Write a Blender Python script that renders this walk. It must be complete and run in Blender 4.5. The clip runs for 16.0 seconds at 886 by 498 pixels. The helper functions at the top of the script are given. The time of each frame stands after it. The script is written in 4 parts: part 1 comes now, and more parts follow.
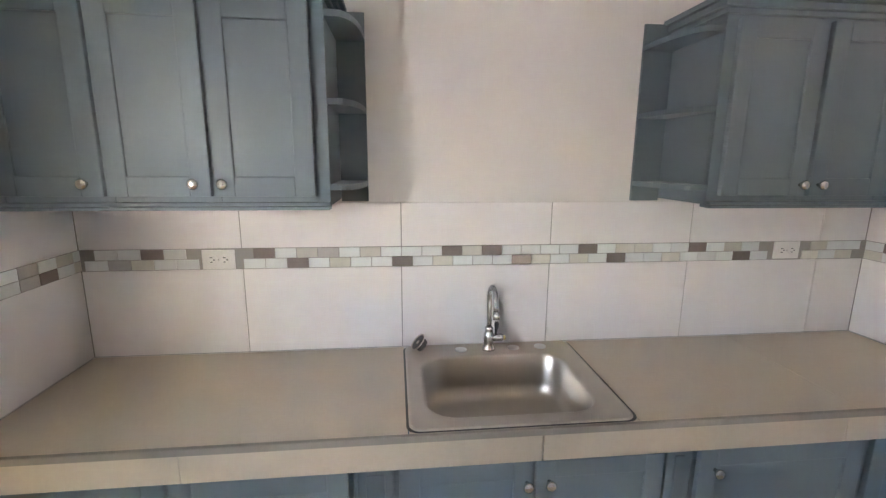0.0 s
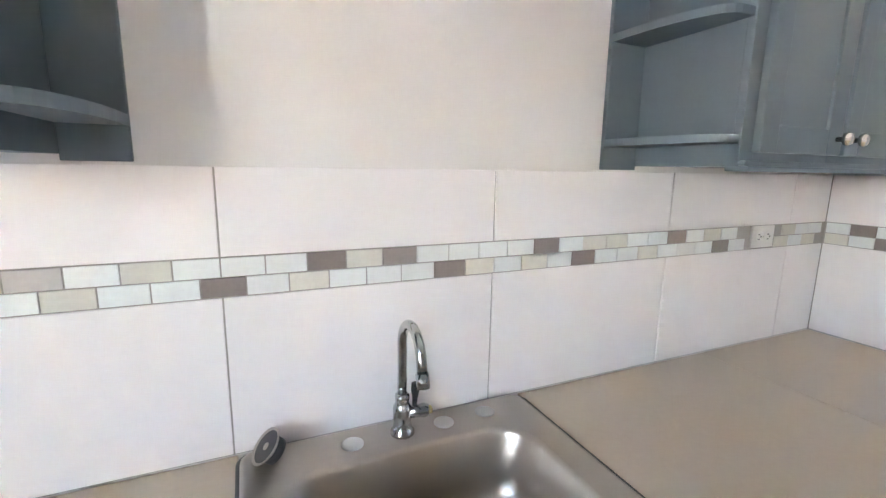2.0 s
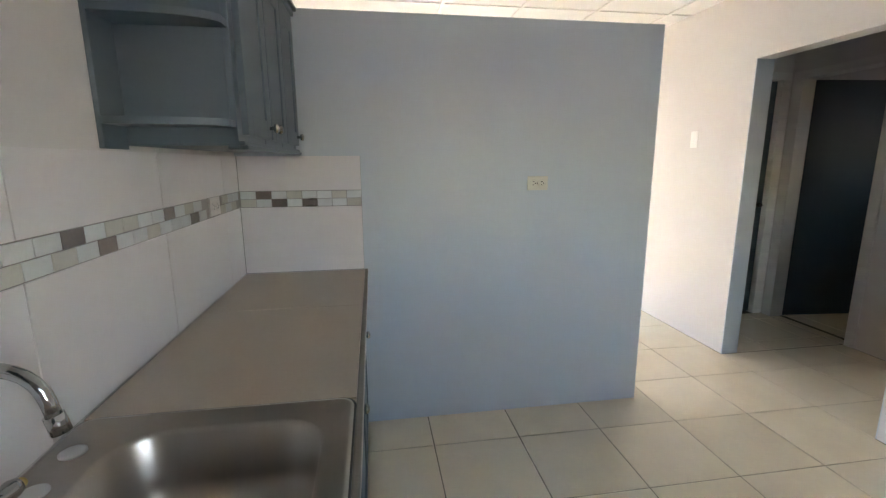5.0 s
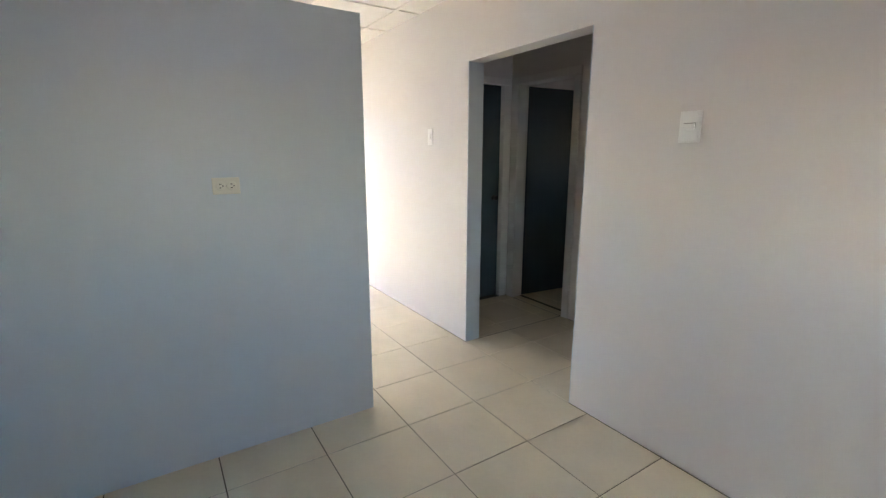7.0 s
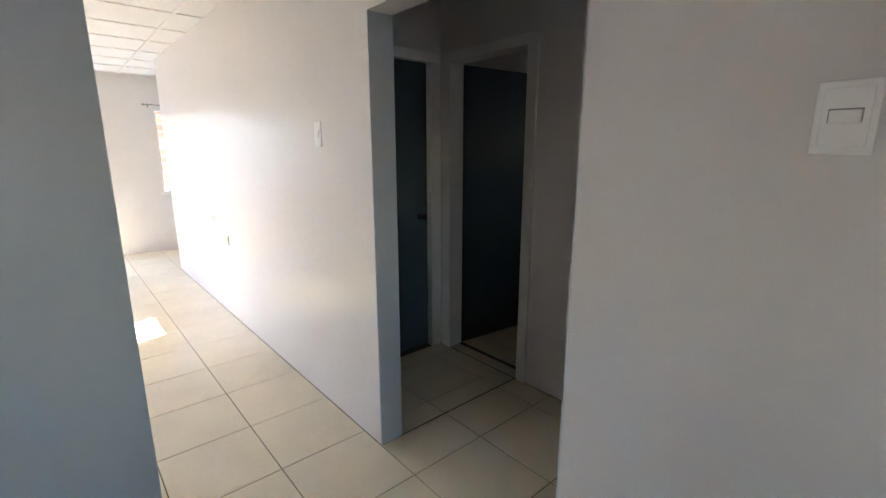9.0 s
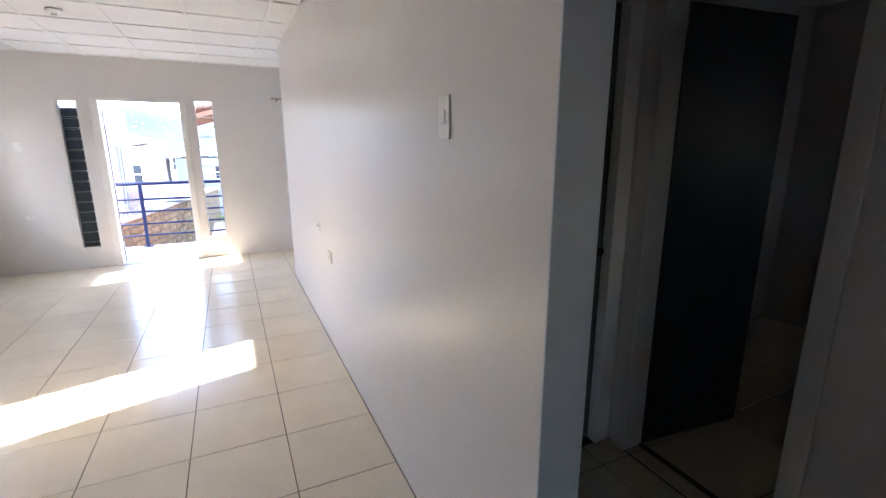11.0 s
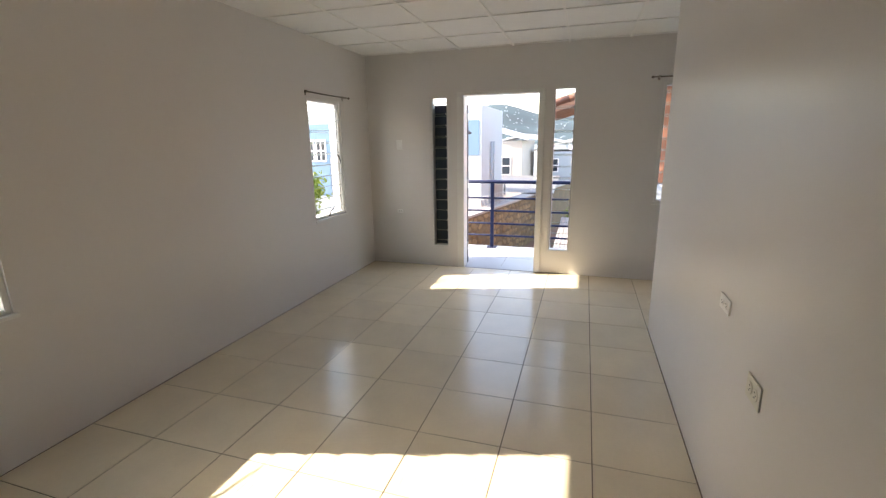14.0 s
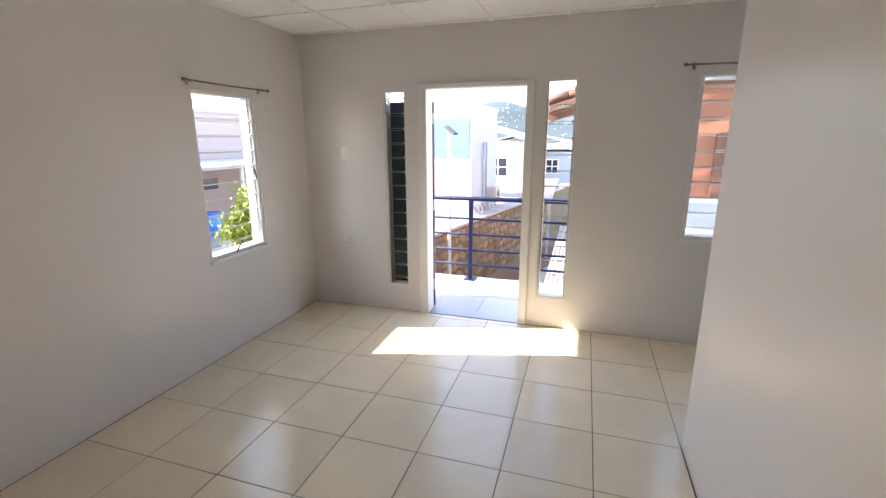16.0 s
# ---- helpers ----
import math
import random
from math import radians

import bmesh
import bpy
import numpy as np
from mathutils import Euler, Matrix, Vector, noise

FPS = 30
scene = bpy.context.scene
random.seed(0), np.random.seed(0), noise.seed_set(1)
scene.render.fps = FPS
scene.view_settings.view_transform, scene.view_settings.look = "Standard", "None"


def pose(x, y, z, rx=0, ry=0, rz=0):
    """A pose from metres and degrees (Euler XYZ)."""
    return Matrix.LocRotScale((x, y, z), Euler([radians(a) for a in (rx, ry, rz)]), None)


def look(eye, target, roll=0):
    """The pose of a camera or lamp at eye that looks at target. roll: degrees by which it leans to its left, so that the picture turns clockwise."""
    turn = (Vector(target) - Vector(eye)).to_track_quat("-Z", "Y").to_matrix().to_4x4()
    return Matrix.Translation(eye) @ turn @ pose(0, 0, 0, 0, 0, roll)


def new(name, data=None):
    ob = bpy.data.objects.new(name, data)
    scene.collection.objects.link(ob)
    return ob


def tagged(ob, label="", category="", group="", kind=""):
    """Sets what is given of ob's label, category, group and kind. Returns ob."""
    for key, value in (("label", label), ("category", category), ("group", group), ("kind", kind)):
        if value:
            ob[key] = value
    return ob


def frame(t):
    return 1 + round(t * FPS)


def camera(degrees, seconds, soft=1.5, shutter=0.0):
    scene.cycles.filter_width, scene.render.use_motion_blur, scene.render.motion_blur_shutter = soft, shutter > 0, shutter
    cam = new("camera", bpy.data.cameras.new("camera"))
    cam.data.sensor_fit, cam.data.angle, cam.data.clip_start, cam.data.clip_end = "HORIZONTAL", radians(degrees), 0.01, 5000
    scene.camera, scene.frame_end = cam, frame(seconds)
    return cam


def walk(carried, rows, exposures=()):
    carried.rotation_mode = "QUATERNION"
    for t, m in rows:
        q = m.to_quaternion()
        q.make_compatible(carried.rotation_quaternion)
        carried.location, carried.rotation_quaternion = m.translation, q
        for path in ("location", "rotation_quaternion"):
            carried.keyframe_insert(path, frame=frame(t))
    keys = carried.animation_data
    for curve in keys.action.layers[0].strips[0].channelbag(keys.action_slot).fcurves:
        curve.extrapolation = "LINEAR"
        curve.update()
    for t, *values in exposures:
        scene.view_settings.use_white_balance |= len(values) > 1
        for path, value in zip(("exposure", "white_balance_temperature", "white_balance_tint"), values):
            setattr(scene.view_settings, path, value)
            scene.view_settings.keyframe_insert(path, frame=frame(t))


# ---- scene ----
cam = camera(89.6, 16.0, soft=1.35)
PATH = [
    (0, (-0.018, -1.728, 1.649), (0.188, 0.223, 1.258), 0.4),
    (0.5, (0.061, -1.502, 1.611), (0.237, 0.454, 1.233), 0.4),
    (1, (0.146, -1.284, 1.557), (0.358, 0.669, 1.181), 0.2),
    (1.5, (0.127, -1.131, 1.532), (0.5, 0.8, 1.167), 0.5),
    (2, (0.049, -0.942, 1.491), (0.851, 0.856, 1.135), 0.9),
    (2.5, (-0.075, -0.821, 1.471), (1.14, 0.725, 1.106), 1.0),
    (3, (-0.182, -0.753, 1.465), (1.322, 0.514, 1.103), 0.6),
    (3.5, (-0.251, -0.68, 1.485), (1.53, 0.156, 1.123), 0.3),
    (4, (-0.279, -0.627, 1.452), (1.655, -0.275, 1.083), -0.2),
    (4.5, (-0.311, -0.624, 1.445), (1.654, -0.643, 1.072), -0.2),
    (5, (-0.32, -0.662, 1.458), (1.619, -0.964, 1.073), -0.3),
    (7.5, (-0.14, -1.486, 1.492), (1.416, -2.673, 1.077), 0.0),
    (8, (0.104, -1.703, 1.516), (1.594, -2.97, 1.096), -0.1),
    (10.3, (1.405, -2.575, 1.544), (2.877, -3.855, 1.1), -0.1),
    (10.5, (1.498, -2.618, 1.541), (3.05, -3.798, 1.094), -0.3),
    (11, (1.756, -2.639, 1.536), (3.517, -3.473, 1.087), -0.1),
    (11.5, (1.984, -2.639, 1.542), (3.874, -3.113, 1.09), -0.6),
    (12, (2.182, -2.643, 1.515), (4.122, -2.812, 1.059), -1.0),
    (12.5, (2.44, -2.7, 1.489), (4.373, -2.457, 1.039), -1.2),
    (13, (2.715, -2.684, 1.509), (4.597, -2.187, 1.049), -1.1),
    (13.5, (3.064, -2.633, 1.575), (4.92, -2.057, 1.105), -1.3),
    (14, (3.416, -2.663, 1.577), (5.27, -2.079, 1.107), -0.8),
    (14.5, (3.758, -2.698, 1.556), (5.611, -2.103, 1.096), -0.1),
    (15, (4.146, -2.656, 1.579), (5.999, -2.062, 1.115), -0.1),
    (15.5, (4.529, -2.648, 1.593), (6.385, -2.062, 1.134), -0.1),
    (16, (4.873, -2.637, 1.68), (6.724, -2.054, 1.196), -0.2),
]
EXPOSURES = [
    (0.0, 6.65, 7800, 27), (0.5, 6.8, 7700, 26), (1.5, 7.2, 7400, 27), (2.0, 7.1, 7300, 25), (2.5, 6.45, 7500, 25), (3.0, 6.28, 7400, 25), (3.5, 6.0, 7800, 21), (5.0, 5.85, 7600, 22),
    (7.5, 5.5, 7400, 21), (8.0, 5.4, 7400, 21), (10.3, 4.35, 6700, 24), (11.0, 4.2, 6700, 25), (11.5, 4.1, 6700, 24), (12.0, 3.75, 6700, 18), (13.0, 3.45, 7300, 17),
    (14.0, 2.95, 7900, 19), (14.5, 2.35, 8400, 20), (15.0, 2.5, 8500, 24), (15.5, 3.3, 7700, 20), (16.0, 3.37, 7600, 22),
]
walk(cam, [(t, look(eye, target, roll)) for t, eye, target, roll in PATH], EXPOSURES)

# ---- world and sun ----
SUN_FROM = Vector((-0.395, 1.40, 1.0)).normalized()
world = bpy.data.worlds.new("sky")
scene.world = world
world.use_nodes = True
wn = world.node_tree
sky = wn.nodes.new("ShaderNodeTexSky")
sky.sky_type, sky.sun_disc = "NISHITA", False
sky.sun_elevation = math.asin(SUN_FROM.z)
sky.sun_rotation = math.atan2(SUN_FROM.x, SUN_FROM.y)
wn.nodes["Background"].inputs["Strength"].default_value = 0.15
wn.links.new(sky.outputs["Color"], wn.nodes["Background"].inputs["Color"])
sun_data = bpy.data.lights.new("sun", "SUN")
sun_data.energy, sun_data.angle, sun_data.color = 2.3, radians(0.5), (1.0, 0.97, 0.92)
sun = new("sun", sun_data)
sun.matrix_world = look(SUN_FROM * 30, (0, 0, 0))


# ---- materials ----
def mat(name, base, rough=0.5, metal=0.0, vary=0.08, scale=3.0, grain=60.0, bump=0.05, spec=0.5, island=0.0, coat=0.0):
    """A procedural surface: broad mottling and fine grain in colour, roughness and relief."""
    m = bpy.data.materials.new(name)
    m.use_nodes = True
    nt = m.node_tree
    bsdf = nt.nodes["Principled BSDF"]
    bsdf.inputs["Metallic"].default_value = metal
    bsdf.inputs["Specular IOR Level"].default_value = spec
    bsdf.inputs["Coat Weight"].default_value = coat
    co = nt.nodes.new("ShaderNodeNewGeometry")

    def tex(size, detail):
        n = nt.nodes.new("ShaderNodeTexNoise")
        n.inputs["Scale"].default_value, n.inputs["Detail"].default_value = size, detail
        nt.links.new(co.outputs["Position"], n.inputs["Vector"])
        return n

    broad, fine = tex(scale, 4.0), tex(grain, 3.0)
    add = nt.nodes.new("ShaderNodeMath")
    add.operation = "MULTIPLY_ADD"
    nt.links.new(fine.outputs["Fac"], add.inputs[0])
    add.inputs[1].default_value = 0.35
    nt.links.new(broad.outputs["Fac"], add.inputs[2])
    rng = nt.nodes.new("ShaderNodeMapRange")
    rng.inputs["From Min"].default_value, rng.inputs["From Max"].default_value = 0.35, 1.0
    rng.clamp = False
    rng.inputs["To Min"].default_value, rng.inputs["To Max"].default_value = 1.0 - vary, 1.0 + vary
    nt.links.new(add.outputs[0], rng.inputs["Value"])
    val = rng.outputs["Result"]
    if island:
        info = nt.nodes.new("ShaderNodeObjectInfo")
        r2 = nt.nodes.new("ShaderNodeMapRange")
        r2.inputs["To Min"].default_value, r2.inputs["To Max"].default_value = 1.0 - island, 1.0 + island
        nt.links.new(info.outputs["Random"], r2.inputs["Value"])
        mul = nt.nodes.new("ShaderNodeMath")
        mul.operation = "MULTIPLY"
        nt.links.new(val, mul.inputs[0])
        nt.links.new(r2.outputs["Result"], mul.inputs[1])
        val = mul.outputs[0]
    col = nt.nodes.new("ShaderNodeVectorMath")
    col.operation = "SCALE"
    col.inputs[0].default_value = base
    nt.links.new(val, col.inputs["Scale"])
    nt.links.new(col.outputs[0], bsdf.inputs["Base Color"])
    rr = nt.nodes.new("ShaderNodeMapRange")
    rr.clamp = False
    rr.inputs["From Min"].default_value, rr.inputs["From Max"].default_value = 0.3, 0.7
    rr.inputs["To Min"].default_value, rr.inputs["To Max"].default_value = rough * 0.92, rough * 1.08
    nt.links.new(broad.outputs["Fac"], rr.inputs["Value"])
    nt.links.new(rr.outputs["Result"], bsdf.inputs["Roughness"])
    if bump:
        b = nt.nodes.new("ShaderNodeBump")
        b.inputs["Strength"].default_value, b.inputs["Distance"].default_value = bump, 0.004
        nt.links.new(add.outputs[0], b.inputs["Height"])
        nt.links.new(b.outputs["Normal"], bsdf.inputs["Normal"])
    return m


def glass_mat(name, tint=(0.93, 0.97, 0.95)):
    """Thin clear glass: straight through, with a gloss that grows at grazing angles."""
    m = bpy.data.materials.new(name)
    m.use_nodes = True
    nt = m.node_tree
    nt.nodes.remove(nt.nodes["Principled BSDF"])
    out = nt.nodes["Material Output"]
    tr, gl, lw, mx = (nt.nodes.new("ShaderNode" + k) for k in ("BsdfTransparent", "BsdfGlossy", "LayerWeight", "MixShader"))
    lw.inputs["Blend"].default_value = 0.3
    pw, fr = nt.nodes.new("ShaderNodeMath"), nt.nodes.new("ShaderNodeMath")
    pw.operation, fr.operation = "POWER", "MULTIPLY_ADD"
    pw.inputs[1].default_value, fr.inputs[1].default_value, fr.inputs[2].default_value = 4.0, 0.5, 0.03
    nt.links.new(lw.outputs["Facing"], pw.inputs[0])
    nt.links.new(pw.outputs[0], fr.inputs[0])
    tr.inputs["Color"].default_value = (*tint, 1)
    gl.inputs["Roughness"].default_value = 0.03
    nt.links.new(fr.outputs[0], mx.inputs[0])
    nt.links.new(tr.outputs[0], mx.inputs[1])
    nt.links.new(gl.outputs[0], mx.inputs[2])
    nt.links.new(mx.outputs[0], out.inputs["Surface"])
    return m


M_WALL = mat("wall_paint", (0.74, 0.715, 0.69), 0.34, vary=0.03, scale=0.9, grain=140, bump=0.06)
M_BLUE = mat("blue_wall_paint", (0.585, 0.65, 0.685), 0.38, vary=0.04, scale=0.8, grain=140, bump=0.06)
M_CEIL = mat("ceiling_tile", (0.86, 0.865, 0.86), 0.8, vary=0.04, scale=2.0, grain=220, bump=0.12)
M_GRID = mat("ceiling_grid", (0.86, 0.86, 0.84), 0.4, vary=0.02, bump=0)
M_TILE = mat("floor_tile", (0.80, 0.70, 0.53), 0.19, vary=0.06, scale=4, grain=45, bump=0.015, island=0.035)
M_GROUT = mat("floor_grout", (0.17, 0.13, 0.09), 0.85, vary=0.75, scale=1.1, grain=90, bump=0.2)
M_BTILE = mat("balcony_tile", (0.33, 0.34, 0.35), 0.35, vary=0.05, scale=4, grain=60, bump=0.02, island=0.03)
M_WTILE = mat("wall_tile", (0.80, 0.765, 0.76), 0.3, vary=0.03, scale=2.5, grain=25, bump=0, island=0.015)
M_WGROUT = mat("wall_grout", (0.33, 0.31, 0.29), 0.85, vary=0.12, bump=0.1)
M_MOS = {
    "W": mat("mosaic_pale", (0.735, 0.76, 0.75), 0.12, vary=0.06, scale=15, grain=120, bump=0.02, island=0.08),
    "B": mat("mosaic_beige", (0.63, 0.61, 0.545), 0.2, vary=0.08, scale=15, grain=120, bump=0.02, island=0.08),
    "G": mat("mosaic_grey", (0.47, 0.44, 0.43), 0.2, vary=0.08, scale=15, grain=120, bump=0.02, island=0.08),
    "D": mat("mosaic_brown", (0.255, 0.212, 0.198), 0.2, vary=0.12, scale=15, grain=120, bump=0.02, island=0.12),
}
M_CAB = mat("cabinet_paint", (0.130, 0.175, 0.20), 0.5, vary=0.07, scale=2.2, grain=110, bump=0.06)
M_CTR = mat("counter_tile", (0.52, 0.425, 0.325), 0.36, vary=0.08, scale=2.5, grain=70, bump=0)
M_CTRIM = mat("counter_trim", (0.25, 0.22, 0.185), 0.5, vary=0.1, scale=6, grain=60, bump=0.04)
M_STEEL = mat("sink_steel", (0.46, 0.415, 0.365), 0.34, 1.0, vary=0.06, scale=5, grain=160, bump=0)
M_CHROME = mat("chrome", (0.50, 0.50, 0.50), 0.1, 1.0, vary=0.03, scale=12, grain=90, bump=0)
M_NICKEL = mat("nickel", (0.66, 0.64, 0.60), 0.25, 1.0, vary=0.04, bump=0)
M_BRONZE = mat("dark_bronze", (0.19, 0.165, 0.14), 0.45, 0.6, vary=0.1, bump=0)
M_BRASS = mat("brass", (0.62, 0.50, 0.22), 0.3, 1.0, vary=0.05, bump=0)
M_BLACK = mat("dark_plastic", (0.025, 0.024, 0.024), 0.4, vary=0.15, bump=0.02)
M_WHITE = mat("white_plastic", (0.90, 0.895, 0.875), 0.35, vary=0.02, bump=0)
M_PLATE = mat("pale_outlet_plastic", (0.78, 0.755, 0.73), 0.35, vary=0.02, bump=0)
M_IVORY = mat("ivory_plastic", (0.72, 0.70, 0.60), 0.4, vary=0.03, bump=0)
M_FRAME = mat("white_frame_paint", (0.80, 0.79, 0.76), 0.35, vary=0.04, scale=6, grain=80, bump=0.05)
M_DOOR = mat("navy_door_paint", (0.035, 0.05, 0.075), 0.4, vary=0.1, scale=3, grain=70, bump=0.05)
M_TEAL = mat("dark_teal_door_paint", (0.05, 0.085, 0.10), 0.45, vary=0.1, scale=3, grain=70, bump=0.05)
M_RAIL = mat("blue_rail_paint", (0.005, 0.013, 0.048), 0.5, vary=0.1, scale=8, grain=60, bump=0.05, spec=0.2)
M_GLASS = glass_mat("louvre_glass")
M_EDGE = bpy.data.materials.new("ground_glass_edge")
M_EDGE.use_nodes = True
ent = M_EDGE.node_tree
e_tr, e_df, e_mx = (ent.nodes.new("ShaderNode" + k) for k in ("BsdfTranslucent", "BsdfDiffuse", "MixShader"))
e_tr.inputs["Color"].default_value, e_df.inputs["Color"].default_value = (0.14, 0.17, 0.17, 1), (0.52, 0.55, 0.52, 1)
e_mx.inputs[0].default_value = 0.7
ent.links.new(e_tr.outputs[0], e_mx.inputs[1])
ent.links.new(e_df.outputs[0], e_mx.inputs[2])
ent.links.new(e_mx.outputs[0], ent.nodes["Material Output"].inputs["Surface"])
M_GROUND = mat("pale_concrete", (0.33, 0.32, 0.30), 0.85, vary=0.2, scale=0.25, grain=6, bump=0.2)
M_SOIL = mat("red_soil", (0.15, 0.09, 0.06), 0.95, vary=0.35, scale=0.9, grain=12, bump=0.5)
M_STONE = mat("ochre_stone", (0.20, 0.15, 0.08), 0.9, vary=0.45, scale=1.6, grain=9, bump=0.8, island=0.25)
M_MORTAR = mat("dark_mortar", (0.13, 0.10, 0.06), 0.95, vary=0.4, scale=2.0, grain=14, bump=0.6)
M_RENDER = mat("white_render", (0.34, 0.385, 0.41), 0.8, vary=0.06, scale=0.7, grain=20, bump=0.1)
# White render; its lavender shade is put into the base colour.
M_GREYBLUE = mat("shade_tinted_render", (0.15, 0.165, 0.21), 0.85, vary=0.06, scale=0.7, grain=20, bump=0.1)
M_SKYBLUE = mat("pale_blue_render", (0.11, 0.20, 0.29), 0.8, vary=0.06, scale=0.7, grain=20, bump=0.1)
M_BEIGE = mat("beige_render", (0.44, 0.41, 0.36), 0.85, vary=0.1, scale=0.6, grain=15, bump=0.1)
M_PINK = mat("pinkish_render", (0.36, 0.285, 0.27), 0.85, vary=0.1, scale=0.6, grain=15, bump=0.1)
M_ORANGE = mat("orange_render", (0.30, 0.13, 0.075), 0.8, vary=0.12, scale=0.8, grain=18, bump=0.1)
M_SHEET = mat("grey_roof_sheet", (0.38, 0.40, 0.42), 0.5, vary=0.15, scale=0.8, grain=10, bump=0.1)
M_WSHEET = mat("white_roof_sheet", (0.48, 0.48, 0.47), 0.5, vary=0.08, scale=0.8, grain=10, bump=0.1)
M_CLAY = mat("red_clay_tile", (0.17, 0.08, 0.055), 0.8, vary=0.3, scale=2.5, grain=20, bump=0.3, island=0.2)
M_TIMBER = mat("brown_timber", (0.13, 0.065, 0.04), 0.7, vary=0.25, scale=3, grain=40, bump=0.2)
M_PANE = mat("dark_window_glass", (0.03, 0.04, 0.05), 0.08, vary=0.1, bump=0)
M_LEAF = mat("sunlit_leaf", (0.17, 0.23, 0.02), 0.5, vary=0.4, scale=3, grain=20, bump=0)
M_BARK = mat("bark", (0.16, 0.11, 0.07), 0.9, vary=0.3, scale=6, grain=40, bump=0.5)
# Distance haze is put into this blue-green base colour.
M_HILL = mat("hazed_wooded_hill", (0.013, 0.036, 0.042), 1.0, vary=0.6, scale=0.012, grain=0.12, bump=0)
M_PLASTIC = mat("blue_drum_plastic", (0.02, 0.16, 0.55), 0.4, vary=0.08, bump=0)
M_ALU = mat("aluminium", (0.62, 0.62, 0.61), 0.4, 1.0, vary=0.06, bump=0.02)


# ---- building helpers ----
def box(bm, x0, x1, y0, y1, z0, z1, bevel=0.0, mi=0):
    """Adds a box, bevelled if asked, to a bmesh."""
    vs = [bm.verts.new((x, y, z)) for x in (x0, x1) for y in (y0, y1) for z in (z0, z1)]
    fs = [(0, 1, 3, 2), (4, 6, 7, 5), (0, 4, 5, 1), (2, 3, 7, 6), (0, 2, 6, 4), (1, 5, 7, 3)]
    made = [bm.faces.new([vs[i] for i in f]) for f in fs]
    for f in made:
        f.material_index = mi
    if bevel:
        edges = list({e for f in made for e in f.edges})
        bmesh.ops.bevel(bm, geom=edges, offset=bevel, segments=2, affect="EDGES", profile=0.6)
    return bm


def tube(bm, points, radius, seg=10, caps=True):
    """A round bar along points; radius is one number or one for each point."""
    pts = [Vector(p) for p in points]
    rad = radius if hasattr(radius, "__len__") else [radius] * len(pts)
    rings = []
    side = None
    for i, p in enumerate(pts):
        way = (pts[min(i + 1, len(pts) - 1)] - pts[max(i - 1, 0)]).normalized()
        if side is None:
            side = way.orthogonal().normalized()
        side = (side - way * side.dot(way)).normalized()
        up = way.cross(side)
        rings.append([bm.verts.new(p + rad[i] * (math.cos(a) * side + math.sin(a) * up)) for a in (2 * math.pi * k / seg for k in range(seg))])
    for a, b in zip(rings, rings[1:]):
        for k in range(seg):
            f = bm.faces.new((a[k], a[(k + 1) % seg], b[(k + 1) % seg], b[k]))
            f.smooth = True
    if caps:
        bm.faces.new(rings[0][::-1])
        bm.faces.new(rings[-1])
    return bm


def lathe(bm, profile, centre, axis="z", seg=20):
    """Turns (radius, height) pairs round an axis through centre."""
    c = Vector(centre)
    rings = []
    for r, h in profile:
        ring = []
        for k in range(seg):
            a = 2 * math.pi * k / seg
            u, v = r * math.cos(a), r * math.sin(a)
            off = {"z": (u, v, h), "y": (u, h, v), "x": (h, u, v)}[axis]
            ring.append(bm.verts.new(c + Vector(off)))
        rings.append(ring)
    for a, b in zip(rings, rings[1:]):
        for k in range(seg):
            f = bm.faces.new((a[k], a[(k + 1) % seg], b[(k + 1) % seg], b[k]))
            f.smooth = True
    bm.faces.new(rings[0][::-1])
    bm.faces.new(rings[-1])
    return bm


def mesh(bm, name, *mats):
    bmesh.ops.recalc_face_normals(bm, faces=bm.faces)
    me = bpy.data.meshes.new(name)
    bm.to_mesh(me)
    bm.free()
    for m in mats:
        me.materials.append(m)
    return me


def part(name, bm, material, parent=None, label="", local=False):
    """Links a bmesh as one mesh object, under a thing or a part; local: its points are in the thing's own axes."""
    mats = material if isinstance(material, (list, tuple)) else [material]
    ob = new(name, mesh(bm, name, *mats))
    if parent is not None:
        ob.parent = parent
        ob.matrix_parent_inverse = parent.matrix_world.inverted() if parent.parent is None and not local else Matrix.Identity(4)
    return tagged(ob, label)


def thing(name, at, label, category, group="", kind=""):
    """An empty at a thing's base, to hold its parts. at: a place or a whole pose."""
    ob = new(name)
    ob.empty_display_size = 0.05
    m = at if isinstance(at, Matrix) else Matrix.Translation(at)
    ob.matrix_world = m
    ob.matrix_basis = m
    return tagged(ob, label, category, group, kind)


def structure(name, bm, material, label, category):
    return tagged(part(name, bm, material), label, category, kind="structure")


def B(*a, **k):
    """A new bmesh with one box."""
    return box(bmesh.new(), *a, **k)


def wall_y(name, y0, y1, x0, x1, z1, holes, material, label):
    """A wall along x from y0 to y1 thick with through openings (xa, xb, za, zb)."""
    bm = bmesh.new()
    x = x0
    for xa, xb, za, zb in sorted(holes):
        box(bm, x, xa, y0, y1, 0, z1)
        if za > 0:
            box(bm, xa, xb, y0, y1, 0, za)
        if zb < z1:
            box(bm, xa, xb, y0, y1, zb, z1)
        x = xb
    box(bm, x, x1, y0, y1, 0, z1)
    return structure(name, bm, material, label, "wall")


